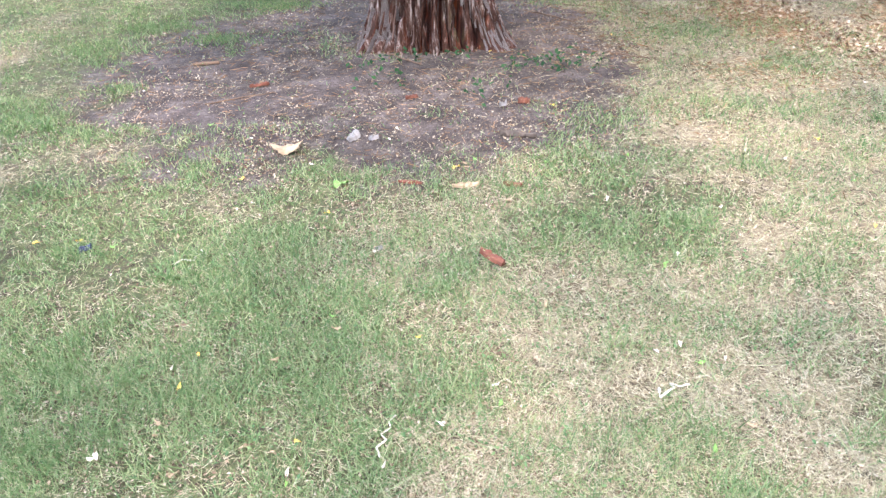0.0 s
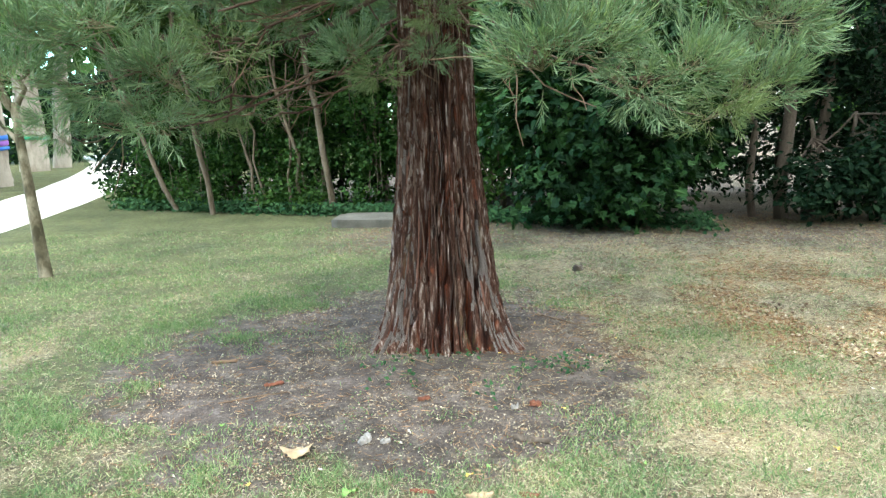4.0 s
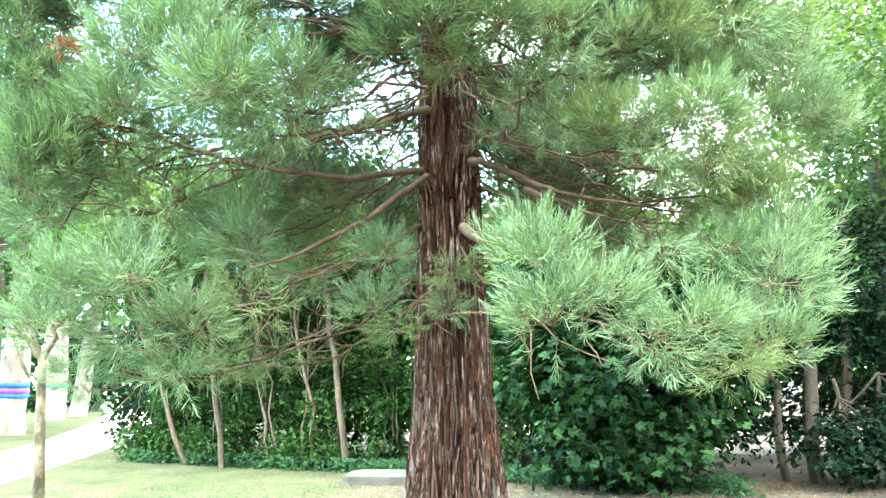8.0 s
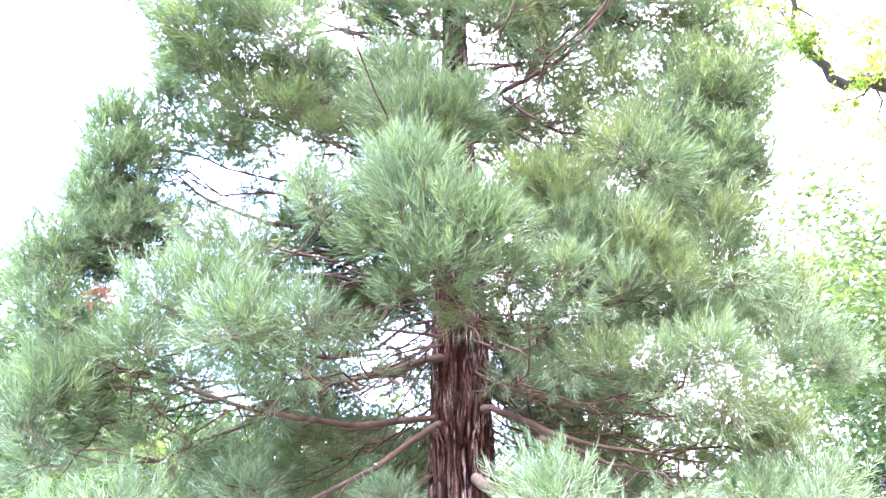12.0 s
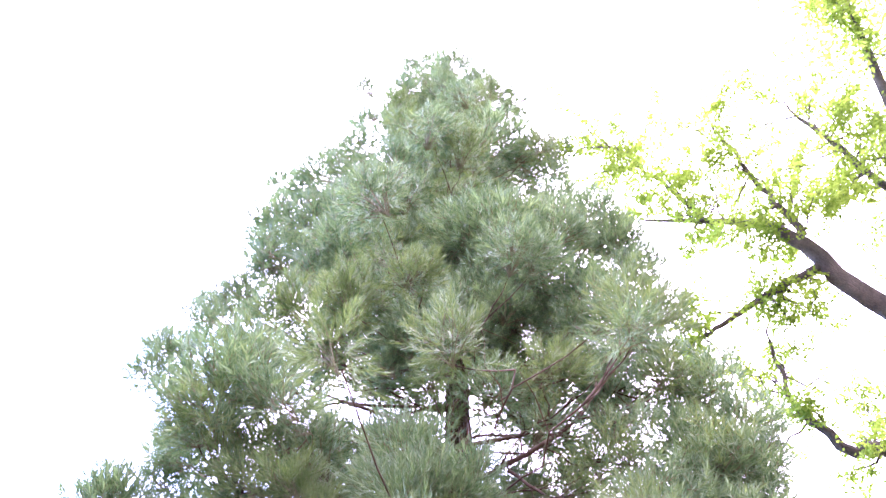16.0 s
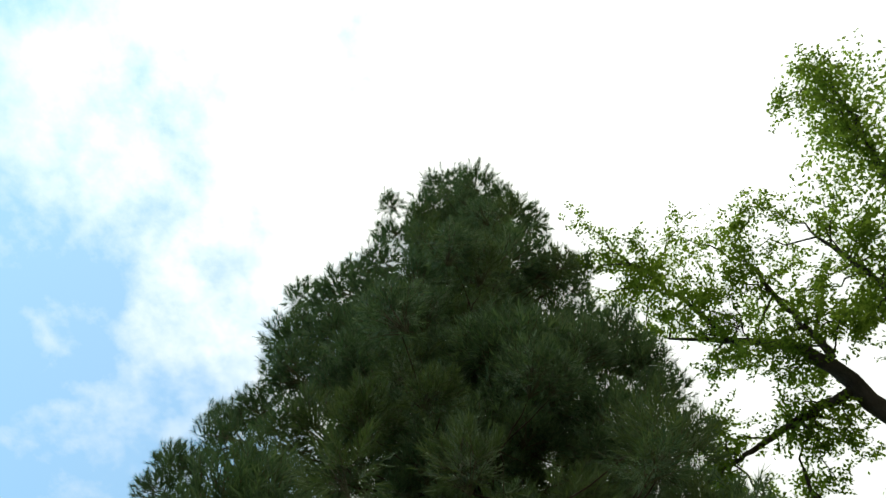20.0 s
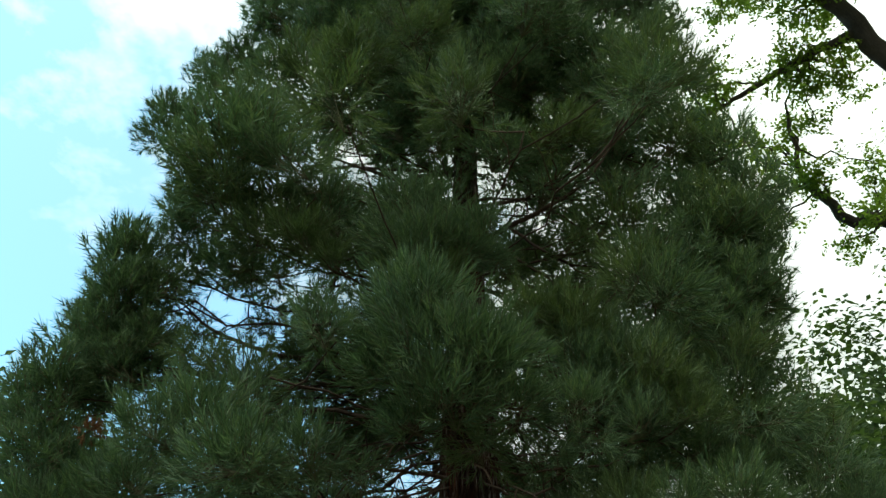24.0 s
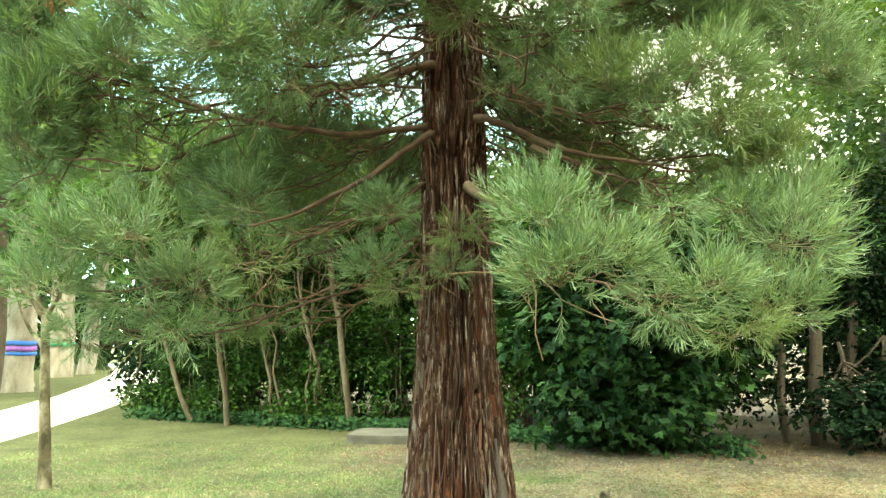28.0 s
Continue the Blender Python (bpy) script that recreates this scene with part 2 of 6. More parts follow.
def bark_material():
    """Fibrous bark: grey-brown weathered plates, rust-red where the inner bark is laid open, fissures blackened with
    depth to imitate shade, long fibres in z.
    """
    m, nodes, links = material("fibrous_red_bark")
    p = nodes["Principled BSDF"]
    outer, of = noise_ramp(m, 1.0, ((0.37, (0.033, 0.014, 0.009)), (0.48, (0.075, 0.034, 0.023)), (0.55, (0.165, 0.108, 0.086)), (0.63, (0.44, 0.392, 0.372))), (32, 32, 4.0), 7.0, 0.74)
    # red inner bark; its near-black end paints shade into the fissures
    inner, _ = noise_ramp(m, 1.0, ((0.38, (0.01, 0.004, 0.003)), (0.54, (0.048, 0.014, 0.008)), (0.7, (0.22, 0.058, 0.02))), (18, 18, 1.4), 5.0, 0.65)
    plate_height = nodes.new("ShaderNodeAttribute")
    plate_height.attribute_name = "weathered"
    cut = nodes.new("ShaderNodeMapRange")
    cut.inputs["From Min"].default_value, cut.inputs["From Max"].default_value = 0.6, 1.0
    links.new(plate_height.outputs["Fac"], cut.inputs["Value"])
    torn, _ = noise_ramp(m, 1.0, ((0.55, (0, 0, 0)), (0.62, (0.95, 0.95, 0.95))), (11, 11, 0.9), 4.0)
    moss, _ = noise_ramp(m, 1.0, ((0.62, (0, 0, 0)), (0.78, (0.4, 0.4, 0.4))), (6, 6, 1.6), 3.0)
    grain, gf = noise_ramp(m, 1.0, ((0.3, (0.5, 0.5, 0.5)), (0.7, (1.35, 1.35, 1.35))), (90, 90, 5), 6.0, 0.8)
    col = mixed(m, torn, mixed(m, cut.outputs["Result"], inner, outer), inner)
    col = mixed(m, 0.7, mixed(m, moss, col, (0.16, 0.15, 0.06)), grain, "MULTIPLY")
    links.new(col, p.inputs["Base Color"])
    p.inputs["Roughness"].default_value, p.inputs["Specular IOR Level"].default_value = 0.85, 0.2
    bumped(m, gf, 1.0, 0.022)
    return m


MAT_BARK = bark_material()


def strip_material(joined):
    """Weathered strips, a tone for each; joined: the strips are islands of one mesh."""
    m, nodes, links = material("bark_strips")
    info, rp = nodes.new("ShaderNodeNewGeometry" if joined else "ShaderNodeObjectInfo"), nodes.new("ShaderNodeValToRGB")
    links.new(info.outputs["Random Per Island" if joined else "Random"], rp.inputs["Fac"])
    el = rp.color_ramp.elements
    for _ in range(4):
        el.new(0.5)
    for e, (q, c) in zip(el, ((0.0, (0.03, 0.015, 0.011)), (0.3, (0.06, 0.03, 0.022)), (0.45, (0.09, 0.048, 0.035)), (0.62, (0.14, 0.092, 0.072)), (0.84, (0.21, 0.168, 0.147)), (1.0, (0.17, 0.045, 0.018)))):
        e.position, e.color = q, (*c, 1)
    grain, gf = noise_ramp(m, 1.0, ((0.36, (0.3, 0.28, 0.27)), (0.64, (1.7, 1.65, 1.6))), (60, 60, 6) if joined else (5, 5, 22), 6.0, 0.82)
    links.new(mixed(m, 0.8, rp.outputs["Color"], grain, "MULTIPLY"), nodes["Principled BSDF"].inputs["Base Color"])
    nodes["Principled BSDF"].inputs["Roughness"].default_value = 0.85
    bumped(m, gf, 1.0, 0.012)
    return m


MAT_STRIP, MAT_STRIPS = strip_material(False), strip_material(True)


# ---- numbers and meshes ----
RNG = np.random.default_rng(7)


def vnoise(u, v, seed=0, period=0):
    """Smooth value noise on a lattice; period: the lattice width in u after which it repeats."""
    table = np.random.default_rng(1000 + seed).random((256, 256))
    u, v = np.asarray(u, float), np.asarray(v, float)
    iu, iv = np.floor(u).astype(int), np.floor(v).astype(int)
    fu, fv = u - iu, v - iv
    fu, fv = fu * fu * (3 - 2 * fu), fv * fv * (3 - 2 * fv)
    n = period or 256
    a, b = iu % n, (iu + 1) % n
    c, d = iv % 256, (iv + 1) % 256
    return (table[a, c] * (1 - fu) + table[b, c] * fu) * (1 - fv) + (table[a, d] * (1 - fu) + table[b, d] * fu) * fv


def fnoise(u, v, seed=0):
    return (vnoise(u, v, seed) * 4 + vnoise(u * 2.1, v * 2.1, seed + 1) * 2 + vnoise(u * 4.3, v * 4.3, seed + 2)) / 7


def mesh(name, verts, faces, mats, index=None, smooth=False):
    me = bpy.data.meshes.new(name)
    me.from_pydata(np.asarray(verts).tolist(), [], faces if isinstance(faces, list) else faces.tolist())
    for m in mats if isinstance(mats, (list, tuple)) else (mats,):
        me.materials.append(m)
    if index is not None:
        me.polygons.foreach_set("material_index", np.asarray(index, dtype=np.int32))
    if smooth:
        me.polygons.foreach_set("use_smooth", np.ones(len(me.polygons), dtype=bool))
    me.update()
    return me


def put(name, me, parent=None, m=None, label="", category="", group="", kind=""):
    ob = new(name, me)
    if parent is not None:
        ob.parent = parent
    if m is not None:
        ob.matrix_basis = m
    return tagged(ob, label, category, group, kind)


def empty(name, at, label, category, group="", kind=""):
    return put(name, None, None, Matrix.Translation(at), label, category, group, kind)


def unit(v):
    v = np.asarray(v, float)
    return v / np.maximum(np.linalg.norm(v, axis=-1, keepdims=True), 1e-9)


def tube(points, radii, seg=8, start=0):
    """A bent, tapering tube: its vertices and faces, numbered from start."""
    pts, radii = np.asarray(points, float), np.asarray(radii, float)
    tan = unit(np.gradient(pts, axis=0))
    ref = np.array([0.0, 0.0, 1.0]) if abs(tan[0][2]) < 0.8 else np.array([1.0, 0.0, 0.0])
    a = unit(np.cross(tan, ref))
    b = np.cross(tan, a)
    th = np.linspace(0, 2 * np.pi, seg, endpoint=False)
    ring = pts[:, None] + radii[:, None, None] * (np.cos(th)[None, :, None] * a[:, None] + np.sin(th)[None, :, None] * b[:, None])
    n = len(pts)
    faces = []
    for i in range(n - 1):
        for j in range(seg):
            k = (j + 1) % seg
            faces.append([start + i * seg + j, start + i * seg + k, start + (i + 1) * seg + k, start + (i + 1) * seg + j])
    faces.append([start + (n - 1) * seg + j for j in range(seg)])
    return ring.reshape(-1, 3), faces


def bend(p0, p1, sag=0.0, wiggle=0.0, n=8, rng=RNG):
    """Points from p0 to p1 along a bow that hangs by sag and wanders by wiggle."""
    t = np.linspace(0, 1, n)[:, None]
    p = np.asarray(p0, float) * (1 - t) + np.asarray(p1, float) * t
    p[:, 2] -= sag * np.sin(np.pi * t[:, 0])
    if wiggle:
        w = rng.normal(0, wiggle, (n, 3))
        w[0] = w[-1] = 0
        p += w
    return p


def join(parts):
    """Vertices and faces of several (verts, faces) in one."""
    vs, fs, o = [], [], 0
    for v, f in parts:
        vs.append(v)
        fs += [[i + o for i in q] for q in f]
        o += len(v)
    return np.concatenate(vs), fs


def ribbons(base, way, length, width, curl, rng):
    """Narrow tapering blades, each of a quad and a triangle; curl: the vector by which each tip bends."""
    n = len(base)
    way = unit(way)
    side = unit(np.cross(way, rng.normal(size=(n, 3))))
    length, width = np.broadcast_to(length, n)[:, None], np.broadcast_to(width, n)[:, None]
    mid = base + way * length * 0.55 + curl * 0.3
    tip = base + way * length + curl
    v = np.stack([base - side * width * 0.4, base + side * width * 0.4, mid + side * width * 0.5, mid - side * width * 0.5, tip], 1).reshape(-1, 3)
    o = np.arange(n)[:, None] * 5
    quads, tris = o + np.array([[0, 1, 2, 3]]), o + np.array([[3, 2, 4]])
    return v, quads.tolist(), tris.tolist()


def blades(base, way, length, width, rng):
    """Blades of grass, each one narrow triangle."""
    n = len(base)
    way = unit(way)
    side = unit(np.cross(way, rng.normal(size=(n, 3)))) * np.broadcast_to(width, n)[:, None] * 0.5
    v = np.stack([base - side, base + side, base + way * np.broadcast_to(length, n)[:, None]], 1).reshape(-1, 3)
    return v, (np.arange(n)[:, None] * 3 + np.arange(3)).tolist()


def leaves(centre, normal, size, shape, rng):
    """Leaves in one mesh: shape is an outline of (along, across, lift) points, laid at each centre with that normal."""
    n = len(centre)
    normal = unit(normal)
    along = unit(np.cross(normal, rng.normal(size=(n, 3))))
    across = np.cross(normal, along)
    shape = np.asarray(shape, float)
    size = np.broadcast_to(size, n)[:, None, None]
    v = centre[:, None] + size * (shape[None, :, 0:1] * along[:, None] + shape[None, :, 1:2] * across[:, None] + shape[None, :, 2:3] * normal[:, None])
    return v.reshape(-1, 3)


OVATE = ((-0.5, 0, 0), (-0.1, 0.3, 0.07), (0.55, 0, -0.05), (-0.1, -0.3, 0.07))
OVATE_FACES = ((0, 2, 1), (0, 3, 2))
PALM = ((-0.5, 0, 0), (-0.35, 0.42, 0.03), (-0.02, 0.22, 0.05), (0.2, 0.5, -0.02), (0.22, 0.16, 0.04), (0.6, 0, -0.08), (0.22, -0.16, 0.04), (0.2, -0.5, -0.02), (-0.02, -0.22, 0.05), (-0.35, -0.42, 0.03))
PALM_FACES = ((0, 2, 1), (0, 4, 2), (2, 4, 3), (0, 5, 4), (0, 6, 5), (0, 8, 6), (8, 7, 6), (0, 9, 8))


def leaf_mesh(name, centre, normal, size, mat, rng, palm=False):
    shape, fc = (PALM, PALM_FACES) if palm else (OVATE, OVATE_FACES)
    v = leaves(centre, normal, size, shape, rng)
    k = len(shape)
    f = (np.arange(len(centre))[:, None, None] * k + np.array(fc)[None]).reshape(-1, 3)
    return mesh(name, v, f, mat)


def ground_z(x, y):
    """The lawn's height: a low mound under the tree, gentle swells."""
    x, y = np.asarray(x, float), np.asarray(y, float)
    r2 = (x + 0.14) ** 2 + (y - 5.45) ** 2
    near = np.exp(-(x ** 2 + y ** 2) / 900)
    return 0.05 * np.exp(-r2 / 1.6) + near * (0.05 * (fnoise(x * 0.35 + 40, y * 0.35 + 40, 3) - 0.5) + 0.018 * (fnoise(x * 2.2 + 60, y * 2.2 + 60, 6) - 0.5))


def bare(x, y):
    """1 on the bare soil round the tree, 0 on the lawn, with a ragged edge."""
    x, y = np.asarray(x, float), np.asarray(y, float)
    u, v = (x + 0.5) / 2.05, (y - 5.0) / 2.08
    r = np.sqrt(u * u + v * v) + 0.45 * (fnoise(x * 1.3 + 9, y * 1.3 + 31, 11) - 0.5) + 0.5 * (fnoise(x * 6 + 9, y * 6 + 31, 14) - 0.5) + 0.1 * np.clip((x - 0.6) / 0.8, 0, 1)
    back = np.clip((y - 9.0 + 0.25 * np.clip(x - 2.5, 0, 3)) / 1.1, 0, 1) * np.clip((x + 2.6) / 1.2, 0, 1) * 0.9
    back = np.maximum(back, np.clip((y - 13.2 + 0.45 * x) / 0.8, 0, 1) * (x > -7.6) * (y < 26))
    return np.maximum(np.clip((1.08 - r) / 0.22, 0, 1), back * (0.6 + 0.8 * (fnoise(x * 3, y * 3, 15) - 0.3)).clip(0, 1))


def dry(x, y):
    """1 where the turf is parched, 0 where it is green; shifted along y partly to imitate light and shade."""
    x, y = np.asarray(x, float), np.asarray(y, float)
    d = fnoise(x * 1.1 + 77, y * 1.1 + 13, 21) * 1.0 + fnoise(x * 4 + 7, y * 4 + 3, 24) * 0.35
    d = d + 0.25 * np.clip((x - 0.2) / 1.8, -0.5, 1) + 0.2 * np.exp(-((x - 3.3) / 1.6) ** 2 - ((y - 5.2) / 1.6) ** 2) - 0.12 * np.exp(-((x + 2.5) / 1.5) ** 2)
    # drier in front to brighten it, greener behind the tree partly as canopy shade
    d = d + 0.13 + 0.1 * np.clip((3.2 - y) / 1.2, 0, 1) * np.clip((x + 0.4) / 0.8, 0, 1) - 0.4 * np.clip((y - 6.3) / 2.5, 0, 1) + 0.32 * np.clip((y - 7.5) / 2, 0, 1) + 0.3 * np.clip((y - 7.2) / 1.6, 0, 1) * np.clip((x - 0.6) / 1.2, 0, 1)
    worn = np.clip(1.6 * np.exp(-((x + 0.3) / 5.5) ** 2 - ((y - 5.5) / 4.4) ** 2), 0, 1)
    return np.clip((d - 0.42 * (1 - worn) - 0.58) / 0.3, 0, 1)


# ---- ground ----
def spread(a, b, step, far, k):
    """Even steps from a to b, then growing ones out to far on both sides."""
    core = np.arange(a, b + step / 2, step)
    out = np.cumsum(step * k ** np.arange(1, 60))
    out = out[out < far]
    return np.concatenate([a - out[::-1], core, b + out])


def build_ground():
    xs, ys = spread(-5.0, 5.0, 0.085, 900, 1.25), spread(0.4, 9.0, 0.085, 900, 1.25)
    gx, gy = np.meshgrid(xs, ys)
    z = ground_z(gx, gy)
    v = np.stack([gx, gy, z], -1).reshape(-1, 3)
    nx, ny = len(xs), len(ys)
    i = (np.arange(ny - 1)[:, None] * nx + np.arange(nx - 1)[None]).reshape(-1, 1)
    f = np.concatenate([i, i + 1, i + nx + 1, i + nx], 1)
    m, nodes, links = material("lawn_and_soil")
    p = nodes["Principled BSDF"]
    me = mesh("ground", v, f, m, smooth=True)
    for name, fn in (("bare", bare), ("dry", dry)):
        at = me.attributes.new(name, "FLOAT", "POINT")
        at.data.foreach_set("value", fn(gx, gy).reshape(-1).astype(np.float32))
    soil, sf = noise_ramp(m, 5.0, ((0.3, (0.04, 0.032, 0.03)), (0.5, (0.088, 0.072, 0.068)), (0.7, (0.185, 0.158, 0.147))), detail=9.0, rough=0.75)
    grit, gf = noise_ramp(m, 45.0, ((0.3, (0.3, 0.3, 0.3)), (0.7, (1.55, 1.55, 1.55))), detail=8.0, rough=0.75)
    green, _ = noise_ramp(m, 9.0, ((0.3, (0.058, 0.073, 0.033)), (0.7, (0.125, 0.138, 0.066))))
    straw, _ = noise_ramp(m, 3.0, ((0.3, (0.13, 0.1, 0.063)), (0.5, (0.19, 0.154, 0.105)), (0.7, (0.29, 0.25, 0.187))), detail=7.0)
    broad, _ = noise_ramp(m, 0.9, ((0.3, (0.65, 0.68, 0.65)), (0.7, (1.25, 1.22, 1.15))), detail=5.0)
    speck, _ = noise_ramp(m, 150.0, ((0.36, (0.5, 0.5, 0.5)), (0.62, (1.5, 1.5, 1.5))), detail=4.0, rough=0.7)
    ab, ad = nodes.new("ShaderNodeAttribute"), nodes.new("ShaderNodeAttribute")
    ab.attribute_name, ad.attribute_name = "bare", "dry"
    gaps, _ = noise_ramp(m, 17.0, ((0.47, (0, 0, 0)), (0.66, (1, 1, 1))), detail=5.0)
    turf = mixed(m, gaps, mixed(m, ad.outputs["Fac"], green, straw), (0.075, 0.06, 0.042))
    col = mixed(m, ab.outputs["Fac"], turf, soil)
    links.new(mixed(m, 0.8, mixed(m, 1.0, mixed(m, 0.7, col, grit, "MULTIPLY"), broad, "MULTIPLY"), speck, "MULTIPLY"), p.inputs["Base Color"])
    p.inputs["Roughness"].default_value, p.inputs["Specular IOR Level"].default_value = 0.95, 0.15
    bumped(m, gf, 1.0, 0.03)
    put("ground", me, label="park lawn with parched patches and bare soil under the tree", category="ground", kind="structure")


def scatter(n, x0, x1, y0, y1, rng):
    """Places on the lawn, dense along the way to the tree and thinning out round it."""
    t = rng.random(n)
    y = y0 * (y1 / y0) ** t
    half = np.clip(0.9 + y * 0.75, 0, 9)
    x = rng.uniform(-1, 1, n) * half - 0.1 * y
    k = n // 6
    x[:k], y[:k] = x[:k] + rng.normal(0, 0.9, k), y[:k] + rng.normal(0, 0.9, k)
    keep = (x > x0) & (x < x1) & (y < y1)
    return x[keep], y[keep]


def build_turf():
    rng = np.random.default_rng(31)
    # green blades in tufts
    x, y = scatter(560000, -7, 8, 0.9, 12.0, rng)
    tuft = fnoise(x * 3.1 + 5, y * 3.1 + 8, 41) + 0.4 * (fnoise(x * 9 + 5, y * 9 + 8, 44) - 0.5)
    p = np.clip((tuft - 0.26) * 2.4, 0.12, 1) * np.interp(y, (6, 9), (1.0, 0.62)) * (1 - 0.6 * dry(x, y)) * (1 - bare(x, y) * np.where(fnoise(x * 2.4 + 50, y * 2.4 + 50, 47) > 0.62, 0.55, 0.985))
    keep = rng.random(len(x)) < p
    x, y, lush = x[keep], y[keep], tuft[keep]
    # single tufts on the soil
    for tx, ty, k, spread_m in ((-2.0, 6.9, 420, 0.2), (-1.5, 6.6, 420, 0.17), (-1.85, 5.6, 300, 0.13), (-2.55, 6.0, 360, 0.17), (-2.2, 4.5, 160, 0.09), (1.75, 5.3, 500, 0.24), (0.95, 6.4, 260, 0.2), (0.9, 3.7, 300, 0.16), (0.62, 3.35, 260, 0.15), (-0.1, 3.15, 240, 0.16), (-1.3, 3.35, 260, 0.18)):
        k = 2 * k
        x, y = np.concatenate([x, tx + rng.normal(0, spread_m, k)]), np.concatenate([y, ty + rng.normal(0, spread_m * 0.7, k)])
        lush = np.concatenate([lush, np.full(k, 0.75)])
    short = len(x)
    for _ in range(110):
        ty = 1.0 * 4.2 ** rng.random()
        tx, k = rng.uniform(-0.62, 0.62) * (ty + 0.6), int(rng.integers(35, 110))
        if bare(tx, ty) < 0.3:
            sd = rng.uniform(0.02, 0.06)
            x, y = np.concatenate([x, tx + rng.normal(0, sd * 1.6, k)]), np.concatenate([y, ty + rng.normal(0, sd, k)])
            lush = np.concatenate([lush, np.full(k, rng.uniform(0.7, 1.1))])
    n = len(x)
    grow = np.sqrt(np.maximum(y, 1.5) / 2.0)
    base = np.stack([x, y, ground_z(x, y) - 0.002], 1)
    way = np.stack([rng.normal(0, 0.75, n), rng.normal(0, 0.75, n), np.ones(n)], 1)
    ln = rng.uniform(0.018, 0.052, n) * np.clip(0.6 + lush, 0.8, 1.5) * np.where(np.arange(n) < short, 1.0, 1.6)
    v, f = blades(base, way, ln, rng.uniform(0.0022, 0.0046, n) * grow, rng)
    put("grass", mesh("grass", v, f, MAT_BLADE), label="short green lawn grass growing in uneven tufts", category="grass", kind="stuff")
    # dry blades, mostly lying
    x, y = scatter(600000, -7, 8, 0.9, 12.0, rng)
    keep = rng.random(len(x)) < (0.16 + 0.74 * dry(x, y)) * (1 - 0.93 * bare(x, y))
    x, y = x[keep], y[keep]
    n = len(x)
    base = np.stack([x, y, ground_z(x, y) + 0.003], 1)
    way = np.stack([rng.normal(0, 1, n), rng.normal(0, 1, n), rng.uniform(0.02, 0.5, n)], 1)
    v, f = blades(base, way, rng.uniform(0.018, 0.055, n), rng.uniform(0.0013, 0.0027, n) * np.sqrt(np.maximum(y, 1.5) / 2.0), rng)
    put("dry_grass", mesh("dry_grass", v, f, MAT_STRAW), label="bleached dry grass lying in the lawn", category="grass", kind="stuff")
    # brown needles and pale chips in a worn patch
    n = 42000
    x, y = 3.2 + rng.normal(0, 0.95, n), 6.0 + rng.normal(0, 1.3, n)
    keep = rng.random(n) < np.clip(3.2 * fnoise(x * 1.6 + 33, y * 1.6 + 4, 57) - 1.1, 0, 1)
    x, y = x[keep], y[keep]
    n = len(x)
    base = np.stack([x, y, ground_z(x, y) + 0.004], 1)
    way = np.stack([rng.normal(0, 1, n), rng.normal(0, 1, n), rng.uniform(0.02, 0.3, n)], 1)
    v, q, t = ribbons(base, way, rng.uniform(0.03, 0.08, n), rng.uniform(0.003, 0.006, n), np.zeros((n, 3)), rng)
    k = 5200
    px, py = rng.uniform(-2.7, 1.7, k), rng.uniform(2.8, 7.2, k)
    px, py = np.concatenate([px, rng.uniform(-3.5, 7, 26000)]), np.concatenate([py, rng.uniform(8.0, 12.5, 26000)])
    k = len(px)
    ok = rng.random(k) < bare(px, py)
    px, py = px[ok], py[ok]
    k = len(px)
    way = np.stack([rng.normal(0, 1, k), rng.normal(0, 1, k), rng.uniform(0.02, 0.2, k)], 1)
    v2, q2, t2 = ribbons(np.stack([px, py, ground_z(px, py) + 0.005], 1), way, rng.uniform(0.02, 0.09, k), rng.uniform(0.002, 0.005, k), np.zeros((k, 3)), rng)
    o = len(v)
    v, q, t = np.concatenate([v, v2]), q + [[i + o for i in f] for f in q2], t + [[i + o for i in f] for f in t2]
    put("needle_litter", mesh("needle_litter", v, q + t, MAT_NEEDLEFALL), label="brown fallen needles on the soil and in a worn patch of lawn", category="litter", kind="stuff")
    n = 700
    x = np.concatenate([2.6 + rng.normal(0, 0.3, n), 3.0 + rng.normal(0, 0.25, n)])
    y = np.concatenate([6.2 + rng.normal(0, 0.28, n), 4.95 + rng.normal(0, 0.3, n)])
    n = len(x)
    nor = np.stack([rng.normal(0, 0.4, n), rng.normal(0, 0.4, n), np.ones(n)], 1)
    put("wood_chips", leaf_mesh("wood_chips", np.stack([x, y, ground_z(x, y) + 0.01], 1), nor, rng.uniform(0.015, 0.05, n), MAT_CHIP, rng), label="pale chips and dry leaves in the worn patch", category="litter", kind="stuff")
    # flakes of bark, seed and leaf
    x, y = scatter(330000, -6, 7, 1.0, 12.0, rng)
    band = np.exp(-((bare(x, y) - 0.45) / 0.4) ** 2) * 0.7 + 0.003 + 0.02 * (y > 5) + 0.6 * bare(x, y) + 0.3 * np.exp(-((x - 3.0) / 1.2) ** 2 - ((y - 5.6) / 1.2) ** 2) + 0.1 * np.clip(y - 7.6, 0, 1)
    keep = rng.random(len(x)) < band * np.clip(2.2 * fnoise(x * 2 + 3, y * 2 + 4, 51) - 0.55, 0.05, 1)
    x, y = x[keep], y[keep]
    n = len(x)
    nor = np.stack([rng.normal(0, 0.35, n), rng.normal(0, 0.35, n), np.ones(n)], 1)
    c = np.stack([x, y, ground_z(x, y) + 0.006], 1)
    put("litter", leaf_mesh("litter", c, nor, rng.uniform(0.005, 0.017, n) * (np.maximum(y, 2) / 2.5) ** 0.4, MAT_CHIP, rng), label="pale flakes of bark and leaf strewn on the soil", category="litter", kind="stuff")
